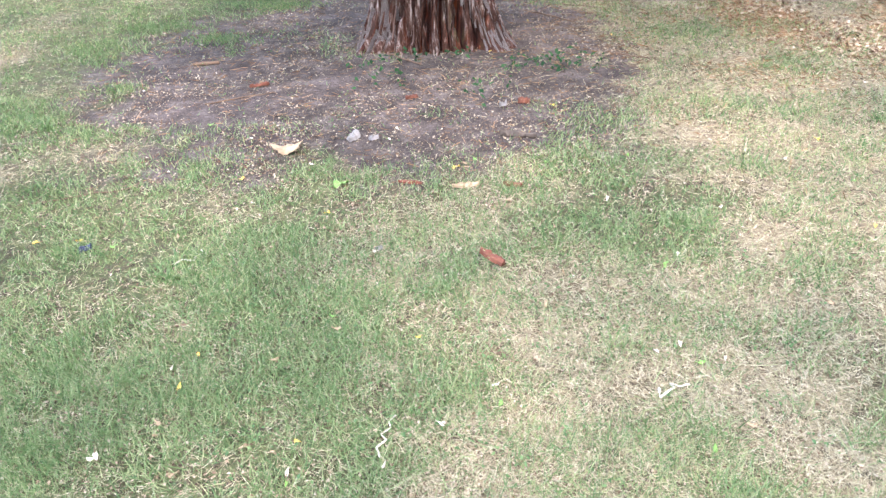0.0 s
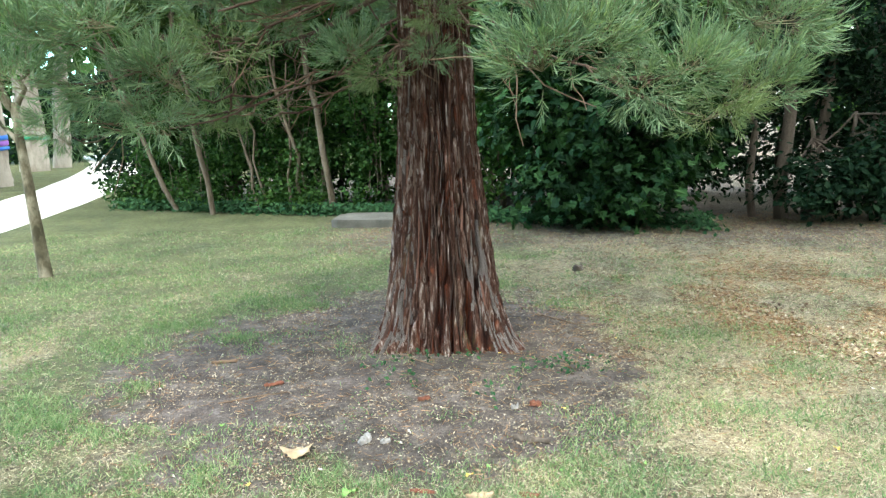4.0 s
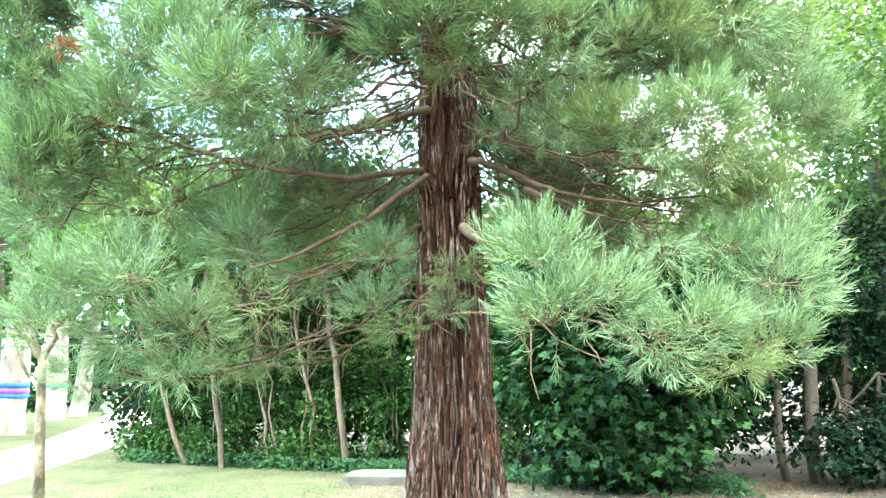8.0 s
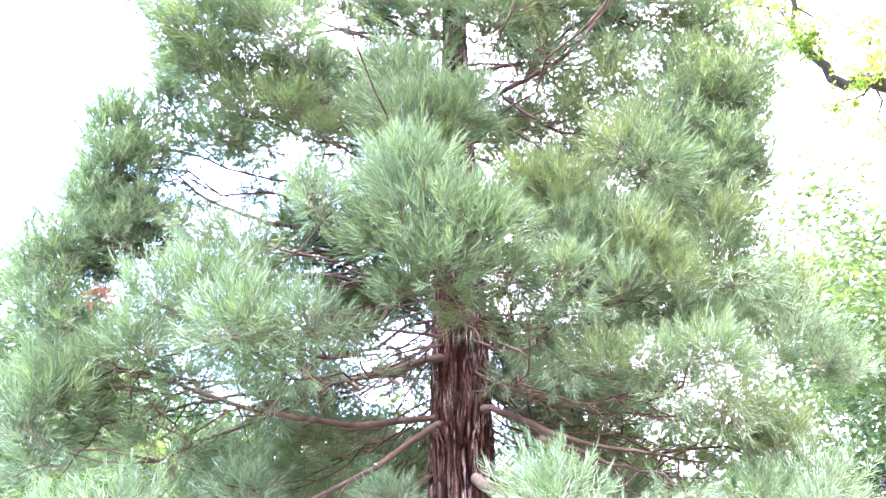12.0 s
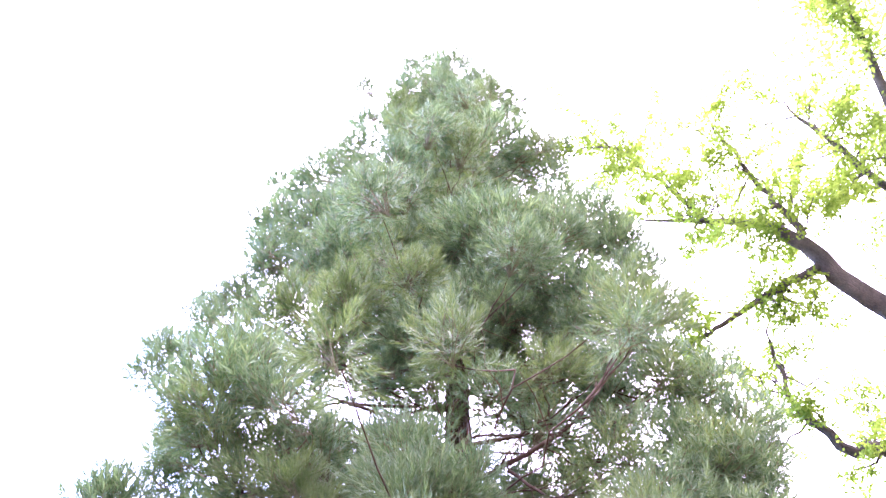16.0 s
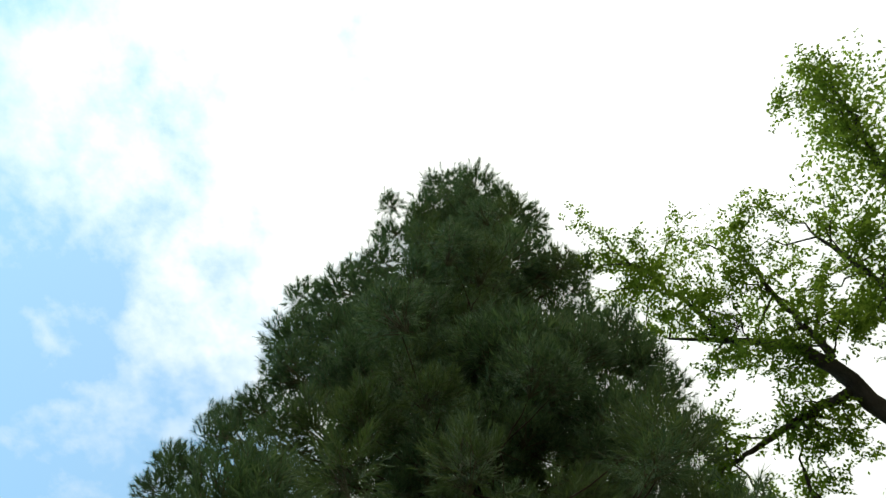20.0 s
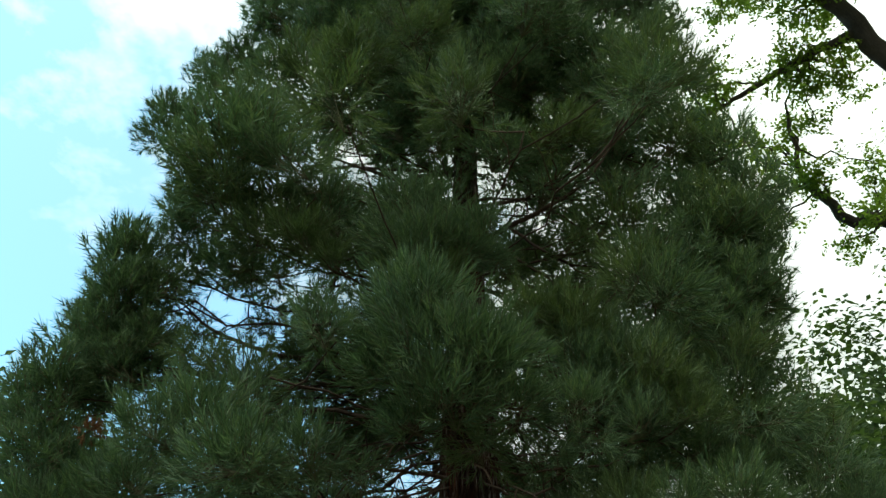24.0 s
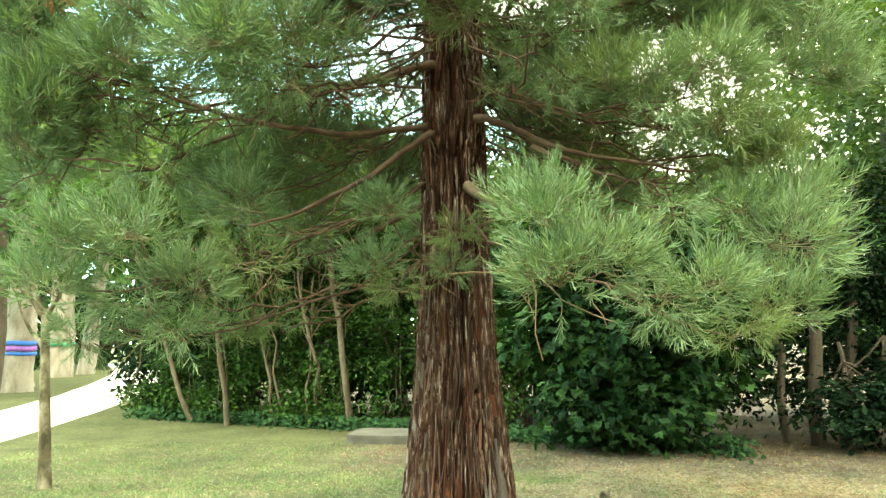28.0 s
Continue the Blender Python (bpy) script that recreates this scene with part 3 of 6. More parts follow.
    # broad weeds between the blades
    x, y = scatter(4500, -6, 6, 1.0, 11.0, rng)
    keep = rng.random(len(x)) < np.clip(2.5 * fnoise(x * 1.7 + 23, y * 1.7 + 14, 61) - 0.95, 0, 1)
    x, y = x[keep], y[keep]
    k = 6
    x, y = np.repeat(x, k) + rng.normal(0, 0.022, len(x) * k), np.repeat(y, k) + rng.normal(0, 0.022, len(y) * k)
    n = len(x)
    nor = np.stack([rng.normal(0, 0.5, n), rng.normal(0, 0.5, n), np.ones(n)], 1)
    c = np.stack([x, y, ground_z(x, y) + rng.uniform(0.008, 0.03, n)], 1)
    put("weeds", leaf_mesh("weeds", c, nor, rng.uniform(0.007, 0.018, n), MAT_WEED, rng), label="low clover and broad-leaved weeds in the lawn", category="weeds", kind="stuff")


def build_path():
    mid = np.array([(-7.6, -6.0), (-8.4, 4.0), (-9.2, 11.0), (-10.3, 16.5), (-12.0, 22.5), (-15.2, 31.0), (-20.0, 42.0), (-30.0, 60.0)])
    t = np.linspace(0, len(mid) - 1, 90)
    c = np.stack([np.interp(t, np.arange(len(mid)), mid[:, k]) for k in (0, 1)], 1)
    for _ in range(12):
        c[1:-1] = (c[:-2] + 2 * c[1:-1] + c[2:]) / 4
    tan = unit(np.gradient(c, axis=0))
    nrm = np.stack([tan[:, 1], -tan[:, 0]], 1)
    rows = []
    for k, (w, h) in enumerate(((-1.32, -0.02), (-1.25, 0.012), (0, 0.03), (1.25, 0.012), (1.32, -0.02))):
        e = c + nrm * (w + (0.08 * (vnoise(t * 3, t * 0 + k, 71)[:, None] - 0.5) if abs(w) > 1 else 0))
        rows.append(np.concatenate([e, (ground_z(e[:, 0], e[:, 1]) + h)[:, None]], 1))
    v = np.stack(rows, 1).reshape(-1, 3)
    n = len(rows)
    f = [[i * n + j, i * n + j + 1, (i + 1) * n + j + 1, (i + 1) * n + j] for i in range(len(c) - 1) for j in range(n - 1)]
    put("path", mesh("path", v, f, MAT_GRAVEL, smooth=True), label="pale gravel park path curving past the lawn", category="path", kind="structure")


build_ground()
build_path()


# ---- the conifer ----
TX, TY, TOP = -0.14, 5.45, 21.8


FLARES = ((-2.5, 0.3, 0.22), (-0.66, 0.32, 0.28), (-1.6, 0.22, 0.06), (0.6, 0.4, 0.14), (2.2, 0.4, 0.14), (-1.1, 0.12, 0.05), (-2.0, 0.12, 0.05))   # buttresses: angle, width, height


def trunk_r(z):
    return np.interp(z, (-0.1, 0.0, 0.12, 0.3, 0.45, 0.7, 0.9, 1.2, 1.6, 2.0, 2.4, 3.0, 3.7, 5, 7, 10, 15, 19, 21.8), (0.52, 0.49, 0.455, 0.43, 0.415, 0.38, 0.355, 0.322, 0.285, 0.27, 0.25, 0.236, 0.226, 0.195, 0.135, 0.1, 0.065, 0.03, 0.01))


def build_trunk():
    seg = 560
    zs = np.concatenate([np.linspace(-0.12, 4.8, 170), np.linspace(4.9, TOP, 24)])
    th = np.linspace(0, 2 * np.pi, seg, endpoint=False)
    T, Z = np.meshgrid(th, zs)
    u = T / (2 * np.pi)
    zr = np.where(Z < 1.6, 0.45 * Z + 0.172 * np.clip(Z, 0, 2) ** 2, Z - 0.44)   # longer ribs at the foot
    warp = 0.5 * (vnoise(u * 14, zr * 1.3, 81, 14) - 0.5) + 0.25 * (vnoise(u * 34, zr * 3.1, 86, 34) - 0.5)

    def plates(n, vz, s, k):
        """Flat plates parted by narrow fissures that run up the trunk."""
        w = vnoise((u + warp / n) * n, zr * vz, s, n)
        return np.minimum(1, k * np.abs(2 * w - 1))
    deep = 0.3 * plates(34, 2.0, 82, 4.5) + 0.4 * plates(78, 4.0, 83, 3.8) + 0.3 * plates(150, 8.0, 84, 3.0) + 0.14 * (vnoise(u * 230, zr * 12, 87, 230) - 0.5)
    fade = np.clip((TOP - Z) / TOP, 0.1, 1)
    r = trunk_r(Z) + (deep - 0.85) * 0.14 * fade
    low = np.exp(-np.clip(Z, 0, 9) / 0.3)
    for a, wd, h in FLARES:
        dd = (T - a + np.pi) % (2 * np.pi) - np.pi
        r = r + h * np.exp(-(dd / wd) ** 2) * low
    wob = 0.02 * (vnoise(Z * 0.3, Z * 0, 85) - 0.5)
    v = np.stack([TX + wob + r * np.cos(T), TY + r * np.sin(T), Z], -1).reshape(-1, 3)
    ny = len(zs)
    i = np.arange(ny - 1)[:, None] * seg
    j, k = np.arange(seg)[None], (np.arange(seg)[None] + 1) % seg
    f = np.stack([i + j, i + k, i + seg + k, i + seg + j], -1).reshape(-1, 4)
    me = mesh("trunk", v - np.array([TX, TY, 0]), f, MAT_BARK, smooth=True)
    # plate height: low places take the inner tones, with their painted fissure shade
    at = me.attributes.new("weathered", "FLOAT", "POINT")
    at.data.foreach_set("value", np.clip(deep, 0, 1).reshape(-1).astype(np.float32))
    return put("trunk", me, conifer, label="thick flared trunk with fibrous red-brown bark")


conifer = empty("conifer", (TX, TY, 0), "tall evergreen conifer with red fibrous bark and blue-green shoots", "tree")
trunk = build_trunk()


def bark_strips():
    """Strips of bark that stand proud of the dark fissures: the lower ones singly, the rest joined."""
    rng = np.random.default_rng(91)
    kinds = []
    for k in range(8):
        n = 8
        t = np.linspace(-0.5, 0.5, n)
        w = 0.5 * (1 - np.abs(t * 2) ** 4 * 0.85) * (1 + 0.28 * rng.normal(size=n))
        lift = 0.15 * rng.normal(size=n) + 0.5 * np.abs(t * 2) ** 5 * rng.random()
        off = 0.6 * np.cumsum(rng.normal(0, 0.45, n))
        rows = []
        for a, b in ((-1, -1.2), (-0.85, 0.5), (-0.25, 1.0 + 0.3 * rng.random()), (0.5, 0.8), (0.95, -1.2)):
            rows.append(np.stack([off + a * w, -(lift + b), t + 0.02 * rng.normal(size=n)], 1))
        v = np.stack(rows, 1).reshape(-1, 3)
        f = [[i * 5 + j, i * 5 + j + 1, i * 5 + j + 6, i * 5 + j + 5] for i in range(n - 1) for j in range(4)]
        kinds.append((v, f, mesh("bark_strip", v, f, MAT_STRIP, smooth=True)))
    pale = [mesh("bark_strip", v, f, MAT_PALESTRIP) for v, f, _ in kinds]
    rest = []
    for i in range(330):
        single = i < 290
        z = 0.05 + 2.3 * rng.random() if single else 0.1 + 4.8 * rng.random()
        a = -np.pi / 2 + rng.uniform(-1.7, 1.7)
        rib = i < 84
        if rib:   # silvery ribs down the two buttresses
            z, a = 0.03 + 0.75 * rng.random() ** 1.4, (-2.42 if i % 2 else -0.72) + rng.normal(0, 0.16)
        low = math.exp(-z / 0.3)
        flare = sum(h * math.exp(-(((a - c + np.pi) % (2 * np.pi) - np.pi) / w) ** 2) for c, w, h in FLARES) * low
        r = float(trunk_r(z)) + flare - 0.003
        ln, wd = rng.uniform(0.18, 0.7), rng.uniform(0.003, 0.008) + 0.01 * rng.random() ** 3
        if z < 0.4 or z > 1.1:
            ln = min(ln, rng.uniform(0.12, 0.36))
        up = sum(h * math.exp(-(((a - c + np.pi) % (2 * np.pi) - np.pi) / w) ** 2) for c, w, h in FLARES) * math.exp(-(z + 0.1) / 0.3)
        slope = math.atan2(float(trunk_r(z + 0.1) - trunk_r(z)) + up - flare, 0.1)
        turn = Matrix.Rotation(a + np.pi / 2, 4, "Z") @ Matrix.Rotation(slope, 4, "X") @ Matrix.Rotation(rng.normal(0, 0.07), 4, "Y")
        m = Matrix.Translation((r * math.cos(a), r * math.sin(a), z)) @ turn @ Matrix.Diagonal((wd, rng.uniform(0.004, 0.016), ln, 1))
        v, f, me = kinds[i % 8]
        if rib or single and i % 6 == 0:
            me = pale[i % 8]
        if single:
            put("bark_strip", me, trunk, m)
        else:
            q = np.array(m)
            rest.append((v @ q[:3, :3].T + q[:3, 3], f))
    v, f = join(rest)
    put("upper_bark", mesh("upper_bark", v, f, MAT_STRIPS), trunk, kind="stuff")


def clump(seed, sprays, cords, width, mats=(MAT_NEEDLE, MAT_STEM), hang=0.0, length=0.4, fine=True):
    """A puff of foliage of about one metre in radius: sprays that fan out and up from a short twig, each a stem with cord-like shoots."""
    rng = np.random.default_rng(seed)
    d = unit(np.stack([rng.normal(0.2, 0.75, sprays), rng.normal(0, 0.75, sprays), rng.uniform(-0.6, 1.0, sprays)], 1))
    if fine:
        root = d * rng.uniform(0.08, 0.58, (sprays, 1)) * np.array([1.0, 1.0, 0.75]) + np.array([-0.08, 0, -0.15])
    else:
        d = unit(rng.normal(size=(sprays, 3)) + np.array([0.15, 0, 0.15]))
        root = d * rng.uniform(0.08, 0.62, (sprays, 1)) ** 0.8 * np.array([1.0, 1.0, 0.85]) - np.array([0, 0, 0.08])
    down = rng.random(sprays) < hang
    axis = unit(d + np.where(down[:, None], np.array([0.25, 0, -0.75]), np.array([0.1, 0, 0.6])) + rng.normal(0, 0.16 if fine else 0.38, (sprays, 3)))
    reach = rng.uniform(0.3, 0.6, sprays) if fine else rng.uniform(0.14, 0.28, sprays)
    lift = np.where(down, 0.16, 0.07)
    stem_end = root + axis * reach[:, None] + np.array([0, 0, 1.0]) * lift[:, None]
    a = unit(np.cross(axis, rng.normal(size=(sprays, 3))))
    b = np.cross(axis, a)
    k = np.arange(cords)
    t = 0.18 + 0.82 * (k + rng.random((sprays, cords))) / cords
    th = k * 2.39996 + rng.uniform(0, 6.28, (sprays, 1)) + rng.normal(0, 0.3, (sprays, cords))
    off = np.interp(t, (0.1, 0.6, 1.0), (0.8, 0.6, 0.15) if fine else (1.0, 0.75, 0.25)) * rng.uniform(0.6, 1.25, t.shape)
    ln = length * np.interp(t, (0.1, 0.5, 1.0), (0.8, 1.0, 0.75)) * rng.uniform(0.65, 1.2, t.shape)
    base = root[:, None] + axis[:, None] * (reach[:, None] * t)[..., None]
    base[..., 2] += lift[:, None] * t * t
    way = axis[:, None] * np.cos(off)[..., None] + (np.cos(th)[..., None] * a[:, None] + np.sin(th)[..., None] * b[:, None]) * np.sin(off)[..., None]
    base, way, ln = base.reshape(-1, 3), unit(way.reshape(-1, 3)), ln.reshape(-1)
    n = len(base)
    w = rng.uniform(0.75, 1.25, n) * width * 0.5
    side = unit(np.cross(way, rng.normal(size=(n, 3)))) * w[:, None]
    up = np.array([0, 0, 1.0]) * (ln * 0.16)[:, None] + rng.normal(0, 0.05, (n, 3)) * ln[:, None]
    mid, tip = base + way * (ln * 0.5)[:, None] - up * 0.2, base + way * ln[:, None] + up * 0.8
    if fine:
        v = np.stack([base - side * 0.8, base + side * 0.8, mid + side, mid - side, tip], 1).reshape(-1, 3)
        o = np.arange(n)[:, None] * 5
        faces = (o + np.array([[0, 1, 2, 3]])).tolist() + (o + np.array([[3, 2, 4]])).tolist()
    else:
        v = np.stack([base - side, base + side, tip], 1).reshape(-1, 3)
        faces = (np.arange(n)[:, None] * 3 + np.arange(3)).tolist()
    half = (root + stem_end) / 2 - np.array([0, 0, 0.25]) * lift[:, None]
    edge = unit(np.cross(axis, rng.normal(size=(sprays, 3)))) * width
    tv = np.stack([root - edge * 0.4, root + edge * 0.4, half + edge * 0.32, half - edge * 0.32, stem_end + edge * 0.2, stem_end - edge * 0.2], 1).reshape(-1, 3)
    q = np.arange(sprays)[:, None] * 6
    tf = np.concatenate([q + np.array([[0, 1, 2, 3]]), q + np.array([[3, 2, 4, 5]])]).tolist()
    forks = [tube(np.stack([np.array([-0.4, 0, -0.28]), root[i] * 0.5 + np.array([-0.15, 0, -0.12]), root[i]]), (width * 0.55, width * 0.45, width * 0.35), 3) for i in range(0, sprays, 7)]
    fv, ff = join(forks)
    tf += [[i + len(tv) for i in f] for f in ff]
    tv = np.concatenate([tv, fv])
    o = len(v)
    green = len(faces)
    faces += [[i + o for i in f] for f in tf]
    return mesh("foliage", np.concatenate([v, tv]), faces, mats, np.concatenate([np.zeros(green), np.ones(len(tf))]))


OLD, NEW = (MAT_NEEDLE_OLD, MAT_STEM), (MAT_NEEDLE, MAT_STEM)
# kinds of puff: 0 fresh, 1 olive, 2 loose and hanging; for boughs close to the lawn, and for the high crown
NEAR = ([clump(200 + k, 96, 16, 0.0145, length=0.27) for k in range(4)], [clump(210 + k, 96, 16, 0.0145, OLD, length=0.27) for k in range(2)], [clump(230 + k, 60, 15, 0.014, OLD if k == 2 else NEW, 0.7, 0.32) for k in range(3)])
HIGH = ([clump(220 + k, 176, 13, 0.022, length=0.23, fine=False) for k in range(4)], [clump(226 + k, 176, 13, 0.022, OLD, length=0.23, fine=False) for k in range(2)], [clump(234 + k, 104, 11, 0.02, OLD if k else NEW, 0.3, 0.25, fine=False) for k in range(3)])
RUSTY = clump(240, 30, 12, 0.035, (MAT_RUST, MAT_TWIG), 0.4)
BR = np.random.default_rng(300)
SHIFT = np.array([TX, TY, 0.0])


def bough(puffs, twigs=5, thick=None, rise=None):
    """One bough from the trunk out to a group of puffs (x, y, z, radius, kind), with a branch to each of them and thin side twigs."""
    c = np.array([p[:3] for p in puffs], float)
    size = float(np.mean([p[3] for p in puffs]))
    tip = c.mean(0)
    rad = max(math.hypot(tip[0] - TX, tip[1] - TY), 0.05)
    rise = float(np.interp(tip[2], (2.5, 4.5, 7, 12, 20), (-0.28, -0.1, 0.22, 0.4, 0.7))) if rise is None else rise
    z0 = float(np.clip(tip[2] - rise * rad, 2.3, TOP - 0.6))
    away = np.array([tip[0] - TX, tip[1] - TY]) / rad
    r0 = float(trunk_r(z0)) * 0.8
    p0 = np.array([TX + away[0] * r0, TY + away[1] * r0, z0])
    end = tip - np.array([away[0] * 0.6, away[1] * 0.6, 0.35]) * size
    pts = bend(p0, end, sag=0.07 * rad, wiggle=0.018 * rad, n=9, rng=BR)
    thick = thick or 0.007 + 0.0035 * rad
    v, f = tube(pts, np.linspace(thick, 0.008, 9), 7)
    limb_ob = put("bough", mesh("bough", v - SHIFT, f, MAT_LIMB, smooth=True), conifer)
    side, out = np.array([-away[1], away[0], 0]), np.array([*away, 0])
    for x, y, z, r, kind in puffs:
        at = np.array([x, y, z])
        i = 8 - int(BR.integers(0, 3))
        foot = at - (out * 0.4 + np.array([0, 0, 0.28])) * r
        v, f = tube(bend(pts[i], foot, 0.05, 0.012, 5, BR), np.linspace(0.009, 0.005, 5), 5)
        put("branch", mesh("branch", v - SHIFT, f, MAT_LIMB, smooth=True), limb_ob)
        near = math.dist((x, y, z), (0, 0, 1.6)) < 6.5
        pool = (NEAR if near else HIGH)[kind]
        yaw = math.atan2(y - TY, x - TX) + BR.normal(0, 0.45)
        sc = r * (1.22 if near else 1.3)
        m = Matrix.Translation(Vector(at - SHIFT)) @ Matrix.Rotation(yaw, 4, "Z") @ Matrix.Rotation(BR.normal(0, 0.25), 4, "X") @ Matrix.Rotation(BR.normal(0, 0.2), 4, "Y") @ Matrix.Diagonal((sc, sc, sc * BR.uniform(0.85, 1.05), 1))
        put("foliage", pool[int(BR.integers(len(pool)))], limb_ob, m)
    for _ in range(twigs):
        i = min(int(BR.uniform(0.25, 0.95) * 8), 7)
        way = side * BR.normal(0, 0.5) + out * BR.uniform(0.1, 0.5) + np.array([0, 0, BR.uniform(-0.5, 0.2)])
        e = pts[i] + unit(way) * BR.uniform(0.25, 0.7)
        v, f = tube(bend(pts[i], e, 0.04, 0.02, 4, BR), np.linspace(0.006, 0.0025, 4), 4)
        put("twig", mesh("twig", v - SHIFT, f, MAT_TWIG), limb_ob)


def grouped(puffs, apart):
    """Neighbouring puffs that hang on one bough."""
    groups = []
    for p in puffs:
        for g in groups:
            if math.dist(p[:3], g[0][:3]) < apart and len(g) < 5:
                g.append(p)
                break
        else:
            groups.append([p])
    return groups


# The puffs that face the lawn, tier by tier: x, y, z and radius; fresh, olive or loose.
LOWEST_FRESH = ((0.34, 3.70, 2.37, 0.32), (0.39, 3.60, 2.05, 0.31), (0.73, 3.80, 2.13, 0.31), (1.29, 4.00, 2.01, 0.30), (1.86, 4.40, 1.93, 0.33), (2.00, 4.40, 2.28, 0.35), (1.71, 4.60, 2.54, 0.30), (2.21, 4.80, 2.64, 0.34),
    (-0.61, 4.70, 2.58, 0.23), (-0.73, 4.80, 2.21, 0.27), (-2.56, 4.40, 2.36, 0.35), (-2.72, 4.40, 2.11, 0.33), (-2.25, 4.40, 2.41, 0.36), (-1.87, 4.60, 2.11, 0.34), (-1.66, 5.00, 2.69, 0.32), (-3.20, 5.00, 3.44, 0.47),
    (-3.33, 5.20, 2.98, 0.40), (-2.83, 5.00, 3.73, 0.39), (-1.47, 5.90, 3.33, 0.38), (-1.00, 6.00, 3.39, 0.28), (-1.81, 5.90, 3.04, 0.30), (0.66, 5.90, 3.34, 0.32), (0.50, 5.60, 3.61, 0.29), (1.28, 5.60, 3.58, 0.34),)
LOWEST_FRESH_B = ((0.88, 5.90, 3.85, 0.30),)
LOWEST_OLIVE = ((2.17, 5.20, 3.07, 0.33),)
LOWEST_LOOSE = ((1.02, 3.90, 1.88, 0.27), (1.55, 4.20, 1.77, 0.27), (1.22, 4.40, 2.47, 0.26), (-0.54, 4.80, 2.05, 0.21), (-0.11, 4.95, 2.45, 0.22), (-0.17, 4.95, 2.21, 0.18), (-2.26, 4.60, 2.00, 0.37), (-2.02, 4.70, 1.81, 0.31),
    (-1.57, 4.80, 2.23, 0.33), (-1.26, 5.20, 2.44, 0.24), (-2.69, 4.80, 1.75, 0.24), (-1.57, 5.40, 1.86, 0.25), (-1.81, 5.20, 1.84, 0.26), (1.33, 5.70, 3.21, 0.31), (1.74, 5.70, 3.13, 0.27), (0.92, 5.70, 3.39, 0.29),
    (1.66, 5.70, 3.37, 0.32), (1.97, 5.60, 3.09, 0.29), (1.13, 5.90, 3.00, 0.27), (1.66, 5.80, 2.92, 0.27), (1.95, 5.20, 2.27, 0.25),)
SECOND_FRESH = ((-0.38, 3.90, 4.21, 0.41), (0.03, 3.90, 4.15, 0.39), (-0.24, 3.95, 3.89, 0.40), (0.19, 4.00, 3.88, 0.30), (-0.49, 4.10, 3.80, 0.28), (0.57, 4.10, 3.93, 0.29), (-1.42, 4.00, 3.56, 0.39), (-1.63, 4.00, 3.49, 0.32),
    (-1.13, 4.10, 3.60, 0.32), (-1.94, 4.30, 3.99, 0.40), (-2.23, 4.30, 3.92, 0.34), (-2.50, 4.70, 3.72, 0.32), (-1.71, 4.50, 4.27, 0.31), (1.05, 4.40, 3.90, 0.29), (1.11, 4.30, 3.32, 0.27), (1.48, 4.30, 3.41, 0.31),
    (1.67, 4.40, 3.35, 0.24), (2.54, 5.20, 3.97, 0.33), (2.68, 5.20, 3.68, 0.30), (2.07, 5.20, 4.08, 0.30), (2.94, 5.40, 3.66, 0.26), (-3.17, 5.00, 3.67, 0.35), (-3.46, 5.00, 4.11, 0.42), (-3.49, 5.00, 3.40, 0.36),)
SECOND_FRESH_B = ((-3.45, 5.20, 5.22, 0.49), (-3.01, 5.20, 5.09, 0.42), (-3.55, 5.00, 4.72, 0.44),)
SECOND_OLIVE = ((1.20, 4.40, 4.25, 0.34), (1.39, 4.40, 4.02, 0.25), (0.84, 4.30, 3.33, 0.27), (2.16, 5.20, 3.01, 0.28),)
SECOND_LOOSE = ((-0.04, 4.20, 3.69, 0.26), (0.67, 4.20, 3.71, 0.23), (0.41, 4.30, 3.62, 0.25), (-1.21, 4.20, 3.31, 0.28), (-0.87, 4.30, 3.58, 0.27), (-1.44, 4.20, 3.36, 0.27), (1.21, 4.40, 3.10, 0.27), (1.53, 4.40, 3.08, 0.28),
    (0.59, 4.40, 3.30, 0.23), (1.06, 4.70, 3.74, 0.25), (-3.05, 5.20, 3.27, 0.25), (-2.63, 5.40, 5.21, 0.36), (-1.72, 5.40, 5.17, 0.32), (-1.30, 5.30, 5.26, 0.29), (-3.29, 5.30, 4.78, 0.34), (-1.96, 5.00, 4.21, 0.26),
    (-0.81, 4.90, 3.52, 0.21), (-1.29, 5.60, 3.35, 0.27), (0.29, 5.00, 3.53, 0.24), (0.33, 5.90, 3.29, 0.25),)
MIDDLE_FRESH = ((-0.41, 3.90, 4.66, 0.40), (-0.54, 3.90, 4.40, 0.39), (-0.12, 3.90, 4.31, 0.40), (-0.66, 4.00, 4.15, 0.35), (0.19, 4.00, 4.25, 0.27), (-0.38, 4.40, 5.70, 0.37), (-0.63, 4.40, 5.53, 0.29), (-0.07, 4.40, 5.74, 0.34),
    (0.11, 4.50, 5.52, 0.22), (-1.41, 4.60, 6.21, 0.46), (-2.36, 5.10, 6.07, 0.41), (-3.36, 5.00, 6.11, 0.46), (-3.30, 5.00, 5.57, 0.46), (-3.11, 5.20, 5.33, 0.29), (-3.54, 5.20, 5.22, 0.26), (-2.92, 5.20, 6.93, 0.48),
    (-1.57, 5.50, 5.70, 0.28), (1.08, 4.50, 4.50, 0.35), (0.74, 4.40, 4.40, 0.30), (1.23, 4.80, 4.12, 0.34), (1.54, 4.90, 4.02, 0.27), (2.18, 5.30, 6.51, 0.52), (2.58, 5.30, 6.49, 0.46), (1.97, 5.30, 5.89, 0.46),)
